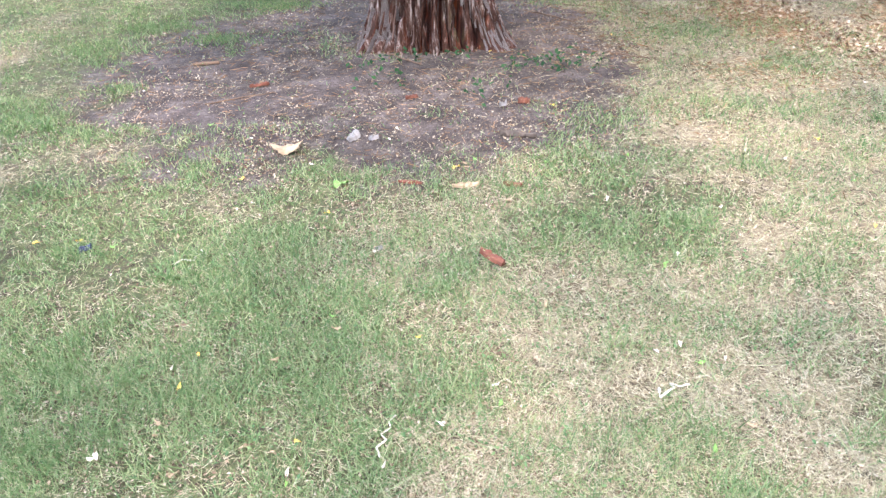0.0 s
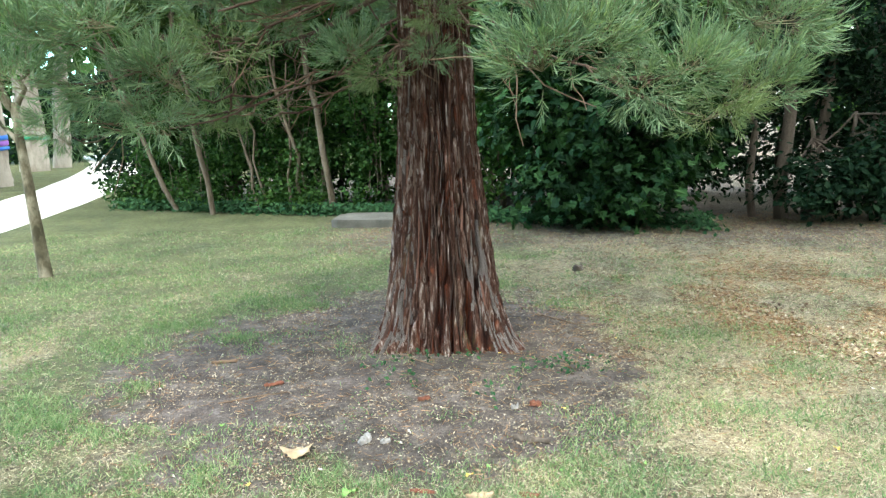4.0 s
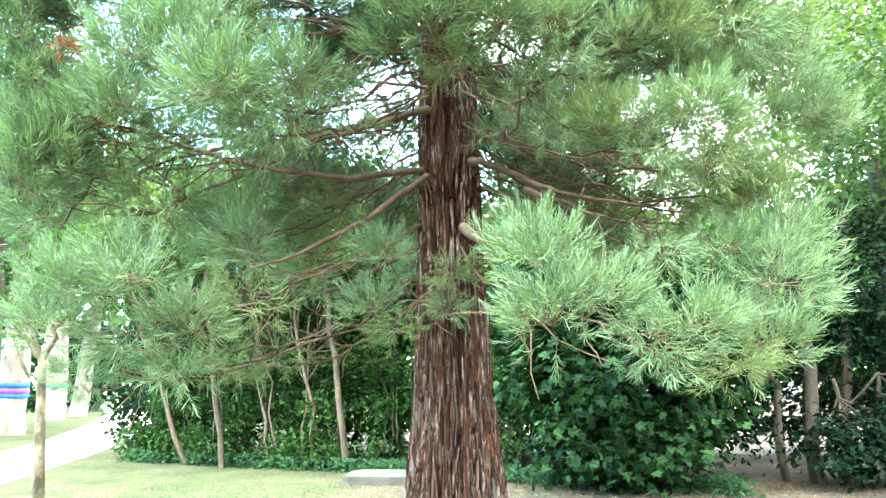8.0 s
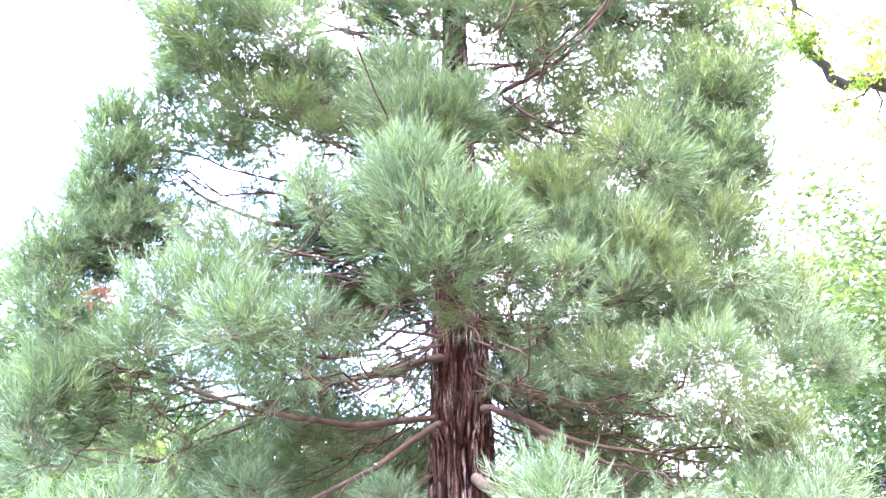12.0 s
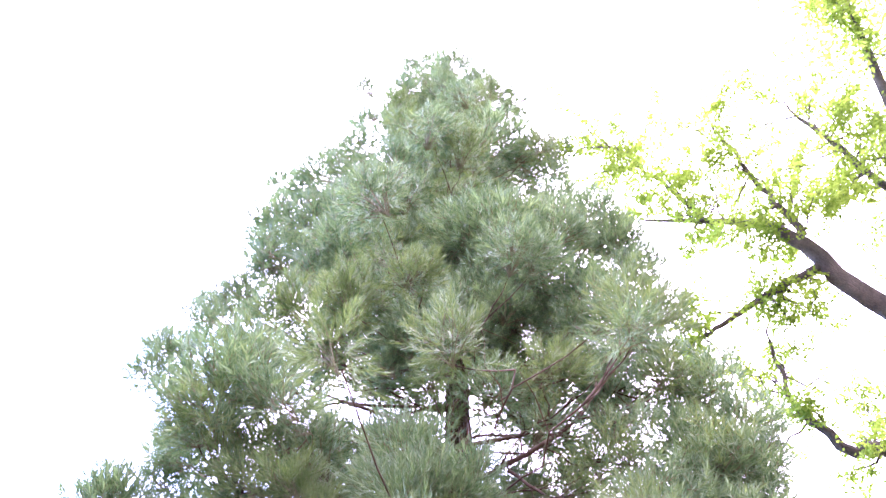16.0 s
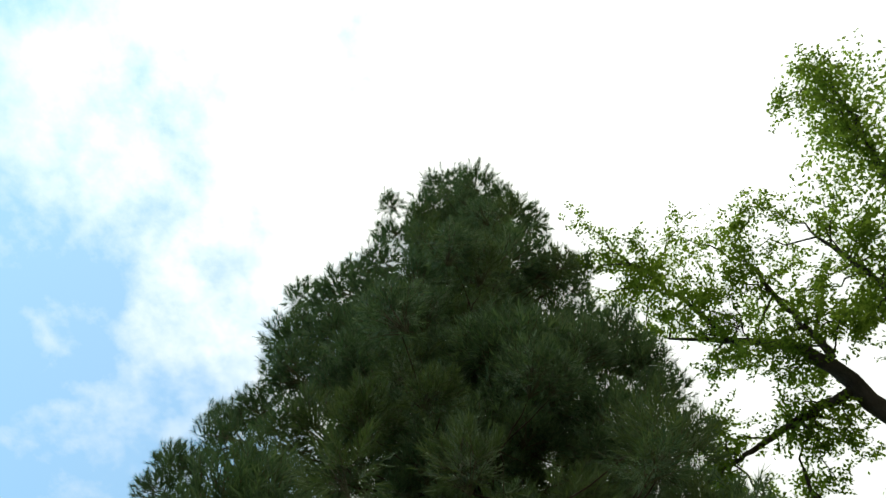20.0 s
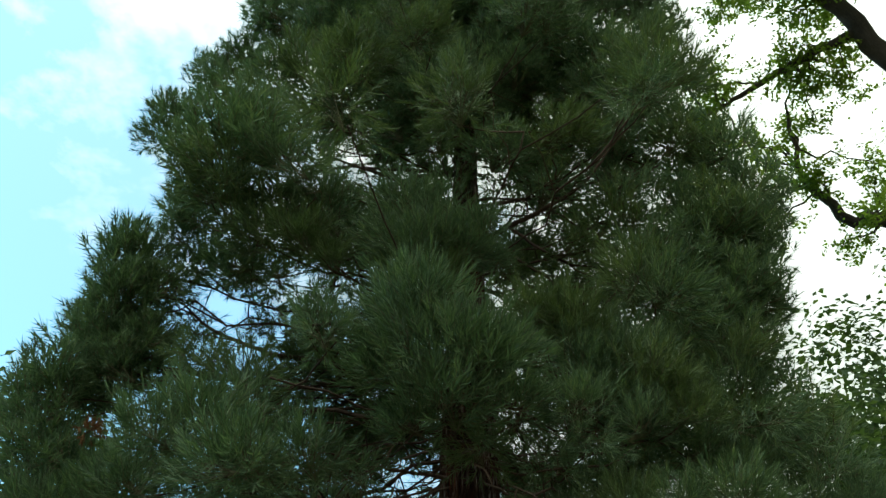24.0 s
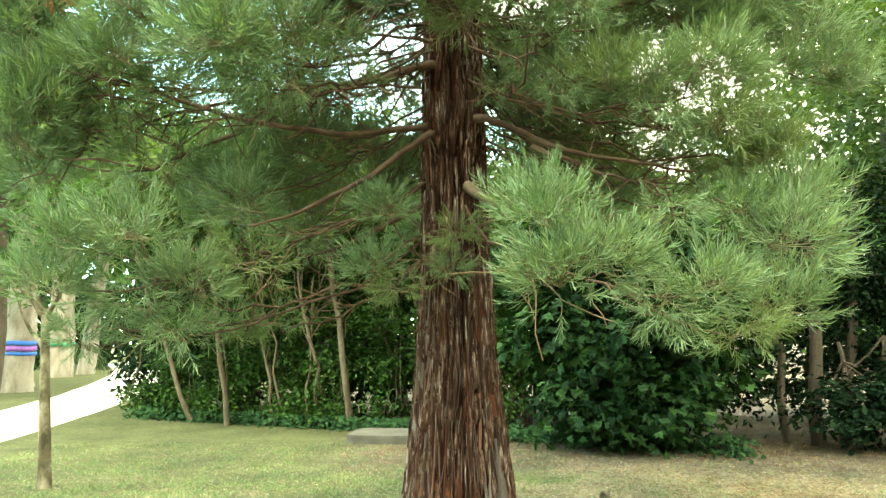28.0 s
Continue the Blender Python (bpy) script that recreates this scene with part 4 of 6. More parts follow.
MIDDLE_FRESH_B = ((2.40, 5.30, 5.66, 0.46), (2.11, 5.30, 5.17, 0.43), (1.78, 5.30, 5.31, 0.32), (1.69, 5.30, 5.77, 0.28), (1.52, 5.00, 3.50, 0.31), (1.80, 5.00, 3.87, 0.33), (2.25, 5.20, 3.65, 0.29), (-2.68, 5.00, 4.01, 0.35),
    (-3.34, 5.00, 3.63, 0.41), (-3.35, 5.00, 3.17, 0.40), (-3.22, 5.10, 4.07, 0.32),)
MIDDLE_OLIVE = ((-1.87, 4.40, 6.07, 0.45), (-1.40, 4.50, 5.69, 0.33), (0.43, 4.40, 4.85, 0.31), (0.73, 4.40, 4.78, 0.35), (1.30, 4.50, 4.27, 0.28),)
MIDDLE_LOOSE = ((0.53, 5.00, 3.71, 0.31), (0.91, 4.90, 3.75, 0.31), (1.23, 5.00, 3.51, 0.31), (0.72, 5.40, 3.49, 0.28), (1.86, 5.00, 3.31, 0.32), (-2.25, 5.00, 3.60, 0.28), (-1.61, 5.20, 3.38, 0.28), (-1.85, 4.90, 3.93, 0.28),
    (-1.22, 5.00, 3.57, 0.24), (-2.92, 5.30, 3.35, 0.30), (-2.77, 5.50, 5.66, 0.29), (-2.19, 5.60, 5.67, 0.25), (-2.39, 5.20, 4.61, 0.27), (-1.81, 5.30, 4.56, 0.26), (-2.88, 5.40, 4.95, 0.28),)
HIGHER_FRESH = ((-0.60, 4.40, 6.06, 0.43), (-0.35, 4.40, 6.12, 0.28), (-0.78, 4.40, 5.70, 0.32), (-0.11, 4.40, 5.56, 0.28), (-0.65, 4.40, 5.53, 0.31), (-2.10, 4.00, 6.65, 0.57), (-1.67, 4.00, 6.30, 0.46), (-2.63, 4.10, 6.65, 0.31),
    (-2.15, 4.20, 6.04, 0.41), (-1.49, 4.20, 6.17, 0.23), (-2.52, 4.30, 6.28, 0.30), (-2.14, 4.70, 5.72, 0.26), (-2.24, 4.50, 8.30, 0.40), (-1.38, 4.40, 7.96, 0.41), (-1.01, 4.40, 8.48, 0.40), (-0.63, 4.40, 7.63, 0.36),
    (-0.85, 4.60, 7.43, 0.27), (0.56, 4.50, 9.85, 0.72), (0.06, 4.50, 9.98, 0.57), (0.93, 4.60, 9.21, 0.57), (1.49, 4.70, 8.74, 0.52), (1.62, 4.70, 8.21, 0.50), (1.95, 4.90, 8.13, 0.44), (1.23, 4.80, 8.28, 0.33),)
HIGHER_FRESH_B = ((0.29, 4.90, 8.87, 0.49), (0.69, 5.00, 8.74, 0.38), (2.19, 5.20, 8.03, 0.38), (2.50, 5.20, 7.50, 0.56), (2.09, 5.20, 6.90, 0.37), (2.72, 5.20, 6.90, 0.47), (2.30, 5.20, 6.32, 0.53), (1.90, 5.20, 5.91, 0.42),
    (2.26, 5.20, 5.62, 0.47), (2.66, 5.30, 6.09, 0.33), (1.87, 5.20, 5.26, 0.50), (2.22, 5.30, 5.08, 0.40), (1.62, 5.20, 5.04, 0.36), (1.97, 5.20, 4.60, 0.40), (2.88, 5.30, 6.70, 0.28), (2.62, 5.40, 5.63, 0.23),
    (0.97, 4.50, 4.47, 0.33), (0.88, 4.50, 4.18, 0.32), (-3.34, 5.00, 6.19, 0.39), (-2.95, 5.00, 5.75, 0.34), (-3.26, 5.00, 5.63, 0.40), (-3.35, 5.00, 5.20, 0.34), (-2.91, 5.00, 5.18, 0.30), (-2.86, 5.20, 6.19, 0.27),)
HIGHER_FRESH_C = ((-3.07, 5.10, 6.53, 0.25), (-3.10, 5.00, 4.85, 0.32), (-3.72, 5.20, 5.61, 0.24), (-3.33, 5.20, 9.29, 0.43), (-3.59, 5.20, 8.70, 0.38), (-3.15, 5.20, 9.87, 0.37), (-2.68, 5.00, 10.61, 0.55), (-2.95, 5.00, 11.66, 0.56),
    (-2.14, 4.80, 11.16, 0.61), (-1.43, 4.60, 10.93, 0.67), (-1.48, 4.60, 9.70, 0.49), (-0.91, 4.70, 9.88, 0.46), (-1.99, 4.80, 9.67, 0.46), (-0.48, 4.80, 10.38, 0.48), (-0.33, 4.90, 9.38, 0.37), (2.18, 5.20, 10.86, 0.52),
    (1.98, 5.20, 11.67, 0.55), (2.49, 5.20, 10.05, 0.41), (2.57, 5.20, 9.09, 0.34), (1.43, 4.90, 10.81, 0.51), (-0.20, 5.00, 8.53, 0.34), (-2.85, 4.90, 6.61, 0.30), (-3.64, 5.00, 4.50, 0.44), (-3.40, 5.20, 4.77, 0.33),)
HIGHER_FRESH_D = ((1.68, 5.40, 6.09, 0.29),)
HIGHER_OLIVE = ((-2.26, 4.00, 6.23, 0.42), (-2.12, 4.10, 7.17, 0.41), (-1.89, 4.30, 5.71, 0.32), (-1.49, 4.30, 5.68, 0.37), (-1.22, 4.40, 5.50, 0.24), (-1.83, 4.40, 8.28, 0.53), (-0.39, 4.50, 7.13, 0.26), (0.48, 4.40, 4.94, 0.31),
    (0.69, 4.40, 4.66, 0.30), (1.16, 4.50, 4.21, 0.28),)
HIGHER_LOOSE = ((-1.60, 4.70, 7.82, 0.29), (0.00, 5.10, 7.73, 0.27), (-0.29, 5.10, 7.23, 0.26), (-1.97, 5.30, 5.66, 0.25), (-1.48, 5.30, 5.26, 0.26), (-1.11, 5.30, 5.75, 0.25), (1.62, 5.40, 7.23, 0.32), (1.55, 5.30, 6.31, 0.29),
    (0.47, 5.40, 8.55, 0.35), (1.13, 5.40, 8.27, 0.35), (1.65, 5.20, 7.87, 0.37), (-1.64, 5.30, 4.92, 0.26), (-1.07, 5.20, 6.08, 0.25), (-1.45, 5.20, 7.06, 0.28), (-1.31, 5.10, 8.54, 0.35), (-1.80, 5.20, 7.85, 0.27),
    (1.29, 5.20, 5.54, 0.29), (0.30, 5.30, 6.09, 0.25),)
CROWN_FRESH = ((-0.89, 5.10, 20.42, 0.66), (0.10, 5.20, 21.12, 0.68), (-0.45, 5.20, 21.67, 0.50), (-2.20, 5.20, 19.60, 0.42), (-1.11, 5.00, 18.33, 0.64), (-0.22, 5.10, 18.15, 0.53), (-0.98, 4.90, 15.49, 0.57), (-1.92, 5.00, 16.66, 0.44),
    (0.86, 5.00, 17.10, 0.68), (1.30, 5.10, 17.00, 0.47), (-0.56, 4.90, 14.29, 0.50), (-1.81, 4.80, 14.42, 0.51), (-2.21, 4.90, 14.07, 0.46), (-1.07, 4.70, 13.15, 0.55), (0.66, 4.70, 13.75, 0.78), (1.30, 4.80, 13.54, 0.54),
    (2.01, 5.20, 14.51, 0.36), (1.83, 5.20, 13.62, 0.30), (0.31, 4.80, 13.04, 0.46), (-2.18, 4.60, 12.59, 0.60), (-1.58, 4.60, 12.27, 0.52), (-2.62, 4.90, 12.62, 0.45), (-3.22, 5.20, 13.72, 0.44), (-0.71, 4.60, 11.56, 0.48),)
CROWN_FRESH_B = ((-2.02, 4.70, 11.29, 0.48), (-2.93, 5.10, 12.05, 0.44), (-2.87, 5.10, 11.04, 0.36), (-2.10, 4.90, 10.51, 0.38), (-1.39, 4.70, 10.24, 0.44), (0.28, 4.50, 10.33, 0.57), (0.79, 4.50, 9.86, 0.57), (-0.04, 4.60, 10.07, 0.42),
    (0.44, 4.60, 9.34, 0.47), (0.91, 4.70, 9.31, 0.38), (2.03, 5.00, 11.17, 0.55), (2.30, 5.10, 10.61, 0.47), (1.72, 5.00, 10.41, 0.38), (1.59, 5.00, 12.02, 0.43), (-0.37, 4.90, 9.85, 0.39), (2.25, 5.10, 9.89, 0.40),
    (-3.12, 5.20, 10.03, 0.37), (-2.88, 5.20, 10.62, 0.35), (-0.20, 5.10, 13.06, 0.40), (-1.01, 4.90, 10.07, 0.36), (-1.64, 4.80, 9.54, 0.38), (-3.58, 5.30, 9.86, 0.34), (-3.94, 5.30, 9.05, 0.32), (-3.89, 5.30, 8.47, 0.34),)
CROWN_FRESH_C = ((-0.13, 5.00, 10.98, 0.36), (-0.67, 4.70, 9.23, 0.42), (-0.19, 4.70, 8.62, 0.42), (0.24, 4.80, 9.10, 0.38), (-0.45, 4.80, 8.10, 0.35), (0.13, 4.90, 8.25, 0.30), (0.50, 4.70, 8.55, 0.36), (-0.87, 4.70, 8.52, 0.36))
CROWN_OLIVE = ((-1.28, 4.60, 11.00, 0.46), (-0.82, 4.60, 10.08, 0.43),)
CROWN_LOOSE = ((-0.24, 5.10, 9.31, 0.30), (-0.18, 5.10, 8.34, 0.24),)
for group in grouped((
        *((*p, 0) for p in LOWEST_FRESH + LOWEST_FRESH_B),
        *((*p, 1) for p in LOWEST_OLIVE),
        *((*p, 2) for p in LOWEST_LOOSE),), 0.7):
    bough(group, 8, 0.01)
for group in grouped((
        *((*p, 0) for p in SECOND_FRESH + SECOND_FRESH_B),
        *((*p, 1) for p in SECOND_OLIVE),
        *((*p, 2) for p in SECOND_LOOSE),), 0.75):
    bough(group, 8, 0.01)
for group in grouped((
        *((*p, 0) for p in MIDDLE_FRESH + MIDDLE_FRESH_B),
        *((*p, 1) for p in MIDDLE_OLIVE),
        *((*p, 2) for p in MIDDLE_LOOSE),), 0.8):
    bough(group, 4)
for group in grouped((
        *((*p, 0) for p in HIGHER_FRESH + HIGHER_FRESH_B + HIGHER_FRESH_C + HIGHER_FRESH_D),
        *((*p, 1) for p in HIGHER_OLIVE),
        *((*p, 2) for p in HIGHER_LOOSE),), 0.9):
    bough(group, 4)
for group in grouped((
        *((*p, 0) for p in CROWN_FRESH + CROWN_FRESH_B + CROWN_FRESH_C),
        *((*p, 1) for p in CROWN_OLIVE),
        *((*p, 2) for p in CROWN_LOOSE),), 1.1):
    bough(group, 4)


# Open ways through the crown where the sky shows from the lawn: a point between the boughs and a radius.
OPEN = ((0.42, 5.5, 7.72, 0.42), (1.06, 5.5, 7.67, 0.45), (0.73, 5.5, 6.96, 0.4), (-1.48, 5.5, 8.17, 0.21), (-1.10, 5.5, 7.73, 0.27), (-2.03, 5.5, 6.10, 0.27), (-1.39, 5.5, 6.03, 0.23), (-2.60, 5.5, 6.28, 0.18),
        (-2.38, 5.5, 5.31, 0.23), (1.05, 5.5, 6.22, 0.23), (0.19, 5.5, 8.59, 0.25), (-1.58, 5.5, 7.20, 0.18), (1.79, 5.5, 7.15, 0.26), (-0.06, 5.5, 10.01, 0.20), (-1.86, 5.5, 6.10, 0.21), (-2.33, 5.5, 5.31, 0.26),
        (0.49, 5.5, 6.87, 0.31), (1.21, 5.5, 6.45, 0.27), (0.80, 5.5, 6.33, 0.18), (-0.09, 5.5, 15.05, 0.26), (-1.89, 5.5, 8.55, 0.18), (-2.25, 5.5, 3.39, 0.20), (-2.71, 5.5, 3.12, 0.15))


def is_open(p):
    eye = np.array([0.0, 0.0, 1.6])
    for x, y, z, q in OPEN:
        d = unit(np.array([x, y, z]) - eye)
        w = np.asarray(p, float) - eye
        gone = w @ d
        if gone > 0 and np.linalg.norm(w - gone * d) < q * gone / np.linalg.norm(np.array([x, y, z]) - eye) * 0.6:
            return True
    return False


def crown_r(z):
    return np.interp(z, (2.5, 5, 8, 10, 13, 16, 18, 20, 21.6), (2.9, 3.3, 3.1, 2.8, 2.45, 1.9, 1.4, 0.7, 0.3))


def back_of_crown():
    """The whorls on the far side of the trunk, and thin short boughs near the trunk."""
    z, a = 3.0, 0.3
    while z < TOP - 0.8:
        a += 2.39996 + BR.normal(0, 0.15)
        ang = (a % math.pi) * 1.1 - 0.15
        full = float(crown_r(z)) * 0.85
        size = float(np.interp(z, (3, 10, 17, 21), (0.48, 0.52, 0.42, 0.25)))
        puffs = []
        for k in range(5):
            r = full * (BR.uniform(0.3, 1.0) if k else 0.92)
            b = ang + BR.normal(0, 0.2)
            p = (TX + r * math.cos(b), TY + r * math.sin(b), z + BR.normal(0, 0.25), size * BR.uniform(0.7, 1.05), 2)
            if not is_open(p[:3]):
                puffs.append(p)
        if puffs:
            bough(puffs, 2, 0.009)
        z += float(np.interp(z, (3, 8, 14, 19, 21), (0.17, 0.2, 0.2, 0.17, 0.14)))


def inside_of_crown():
    """Loose short boughs all round, between the outer puffs and the trunk."""
    z, a = 2.9, 1.1
    while z < TOP - 2.0:
        a += 2.39996 + BR.normal(0, 0.3)
        puffs = []
        for k in range(3):
            r, b = float(crown_r(z)) * BR.uniform(0.16, 0.82), a + BR.normal(0, 0.35)
            size = float(np.interp(z, (3, 10, 17, 21), (0.4, 0.48, 0.42, 0.25)))
            p = (TX + r * math.cos(b), TY + r * math.sin(b), z + BR.normal(0, 0.2), size * BR.uniform(0.65, 1.05), int(BR.choice((0, 1, 2))))
            if not is_open(p[:3]) and not (z < 4.2 and math.sin(b) < -0.25):
                puffs.append(p)
        if puffs:
            bough(puffs, 3, 0.008)
        z += float(np.interp(z, (3, 8, 14, 19, 21), (0.2, 0.22, 0.24, 0.25, 0.2)))


def limb(points, r, twigs=6):
    """A bare bough that shows between the puffs, with thin dead twigs along it."""
    lp = np.asarray(points, float)
    n = 4 * len(lp)
    t = np.linspace(0, len(lp) - 1, n)
    pts = np.stack([np.interp(t, np.arange(len(lp)), lp[:, k]) for k in range(3)], 1)
    pts[1:-1] = (pts[:-2] + 2 * pts[1:-1] + pts[2:]) / 4 + BR.normal(0, 0.006, (n - 2, 3))
    shift = np.array([TX, TY, 0.0])
    v, f = tube(pts, np.linspace(r, r * 0.2, n), 9)
    ob = put("bough", mesh("bough", v - shift, f, MAT_LIMB, smooth=True), conifer)
    way = unit(pts[-1] - pts[0])
    for _ in range(twigs):
        s = pts[int(BR.integers(2, n))]
        e = s + unit(way * BR.uniform(0.2, 1.0) + BR.normal(0, 0.55, 3) - np.array([0, 0, 0.15])) * BR.uniform(0.2, 0.6)
        v, f = tube(bend(s, e, 0.03, 0.02, 5, BR), np.linspace(min(r * 0.4, 0.008), 0.0025, 5), 5)
        put("twig", mesh("twig", v - shift, f, MAT_LIMB, smooth=True), ob)


back_of_crown()
inside_of_crown()
limb(((-0.3, 5.2, 3.22), (-0.39, 5.05, 3.12), (-0.76, 4.88, 2.79), (-1.17, 4.72, 2.55), (-1.46, 4.55, 2.43)), 0.032, 4)
limb(((-0.3, 5.25, 3.78), (-0.42, 5.10, 3.70), (-0.76, 4.85, 3.48), (-1.04, 4.60, 3.31)), 0.036)
limb(((-0.3, 5.25, 3.96), (-0.47, 5.10, 3.93), (-0.85, 4.85, 3.88), (-1.13, 4.60, 3.82)), 0.018)
limb(((-0.32, 5.4, 2.75), (-0.81, 5.22, 2.45), (-1.01, 5.15, 2.34), (-1.37, 5.08, 2.28), (-1.68, 5.00, 2.30)), 0.022, 10)
limb(((-0.35, 5.3, 3.3), (-1.0, 5.15, 3.2), (-1.72, 5.00, 3.30), (-2.31, 5.00, 3.51), (-2.85, 5.00, 3.68), (-3.20, 5.00, 3.92)), 0.028, 14)
limb(((-0.3, 5.5, 3.9), (-1.2, 5.5, 3.7), (-1.95, 5.40, 3.55), (-2.43, 5.33, 3.44), (-2.79, 5.27, 3.22), (-3.20, 5.20, 3.10)), 0.024, 16)
limb(((-1.49, 5.20, 2.34), (-1.78, 5.03, 2.34), (-2.00, 4.87, 2.33), (-2.39, 4.70, 2.43)), 0.014, 10)
limb(((0.04, 5.25, 3.35), (0.06, 5.10, 3.30), (0.39, 5.05, 3.15), (0.71, 5.00, 2.99), (1.10, 4.95, 2.91), (1.54, 4.90, 2.82)), 0.034, 6)
limb(((0.43, 5.05, 3.06), (0.84, 4.88, 2.83), (1.30, 4.70, 2.66)), 0.022, 8)
limb(((0.08, 5.5, 3.72), (0.29, 5.40, 3.55), (0.63, 5.30, 3.35)), 0.02)
limb(((0.0, 5.6, 4.25), (1.12, 5.72, 4.21), (1.54, 5.65, 4.11), (1.98, 5.58, 4.30), (2.04, 5.50, 4.54)), 0.03)
limb(((-0.3, 5.4, 4.75), (-1.36, 5.28, 5.06), (-1.92, 5.25, 5.15), (-2.51, 5.22, 5.42), (-3.04, 5.20, 5.90)), 0.034, 12)
limb(((-0.3, 5.4, 4.4), (-1.33, 5.25, 4.59), (-1.90, 5.20, 4.58)), 0.026, 8)
limb(((-1.9, 5.20, 4.58), (-2.54, 5.25, 4.79), (-3.07, 5.30, 5.25)), 0.02, 10)
limb(((0.0, 5.3, 5.2), (0.96, 5.20, 5.60), (1.32, 5.20, 5.77)), 0.026)
limb(((-0.07, 5.30, 6.45), (0.16, 5.24, 6.54), (0.64, 5.18, 6.77), (1.15, 5.12, 7.14), (1.39, 5.06, 7.52), (1.40, 5.00, 8.27)), 0.034, 10)
limb(((-0.12, 5.30, 6.99), (0.61, 5.27, 7.07), (1.19, 5.23, 6.95), (1.86, 5.20, 7.36)), 0.024, 10)
limb(((-0.06, 5.30, 6.81), (0.21, 5.27, 6.36), (0.61, 5.23, 5.94), (1.05, 5.20, 5.37)), 0.026, 8)
limb(((-0.13, 5.30, 7.93), (0.41, 5.27, 7.65), (1.00, 5.23, 7.81), (1.62, 5.20, 8.08)), 0.024, 10)
limb(((0.33, 5.23, 6.56), (0.83, 5.17, 6.01), (1.33, 5.10, 5.86)), 0.018, 6)
limb(((-0.24, 5.30, 6.91), (-0.93, 5.27, 7.46), (-1.60, 5.23, 7.77), (-2.11, 5.20, 8.18)), 0.03, 8)
limb(((-0.23, 5.30, 7.64), (-0.74, 5.25, 7.43), (-1.20, 5.20, 7.05)), 0.022, 8)
limb(((0.2, 5.4, 4.4), (1.00, 5.27, 5.61), (1.39, 5.23, 5.83), (1.91, 5.20, 6.27)), 0.034, 8)
BEHIND_LOOSE = ((1.73, 5.50, 4.80, 0.36), (2.06, 5.50, 4.46, 0.36), (2.42, 5.40, 4.80, 0.34), (1.83, 5.70, 4.22, 0.34), (1.57, 5.50, 5.11, 0.34), (2.21, 5.60, 4.09, 0.30), (2.60, 5.50, 4.42, 0.30), (-1.71, 5.50, 4.54, 0.34),
                (-1.30, 5.70, 4.24, 0.32), (-1.98, 5.50, 4.90, 0.32), (-0.95, 5.70, 4.70, 0.30), (-2.48, 5.60, 4.26, 0.30), (-1.50, 5.80, 5.06, 0.30), (1.34, 5.40, 4.12, 0.36), (1.88, 5.30, 4.43, 0.36), (-2.65, 5.40, 4.25, 0.32))
for group in grouped(tuple((*p, i % 3) for i, p in enumerate(BEHIND_LOOSE)), 0.9):
    bough(group, 3, 0.009)
dead = put("foliage", RUSTY, conifer, Matrix.Translation((-2.72, -0.85, 4.08)) @ Matrix.Diagonal((0.13, 0.13, 0.13, 1)), label="small dead rust-brown spray")
stub_v, stub_f = tube(bend((TX + 0.1, TY - 0.22, 2.82), (0.14, 4.95, 2.62), 0.0, 0.006, 5), (0.042, 0.04, 0.036, 0.034, 0.03), 10)
put("dead_stub", mesh("dead_stub", stub_v - np.array([TX, TY, 0]), stub_f, MAT_GREYBARK, smooth=True), conifer, label="broken grey branch stub")


# ---- thicket, shrubs and other trees ----
def crown_points(blobs, n, rng, cluster=24, sigma=0.16, shell=0.55):
    """Leaf places in clusters inside the ellipsoids (centre, radii), thinner towards the middle, with their outward ways."""
    vol = np.array([b[1][0] * b[1][1] * b[1][2] for b in blobs]) ** 0.7
    pick = rng.choice(len(blobs), n // cluster + 1, p=vol / vol.sum())
    cen, rad = np.array([b[0] for b in blobs], float)[pick], np.array([b[1] for b in blobs], float)[pick]
    d = unit(rng.normal(size=(len(pick), 3)))
    c = cen + d * rad * (shell + (1 - shell) * rng.random((len(pick), 1)) + rng.normal(0, 0.08, (len(pick), 1)))
    p = np.repeat(c, cluster, 0) + rng.normal(0, sigma, (len(pick) * cluster, 3)) * np.array([1, 1, 0.7])
    nor = np.repeat(d, cluster, 0) * 0.6 + np.array([0, 0, 0.7]) + rng.normal(0, 0.45, p.shape)
    ok = p[:, 2] > 0.03
    return p[ok], nor[ok]


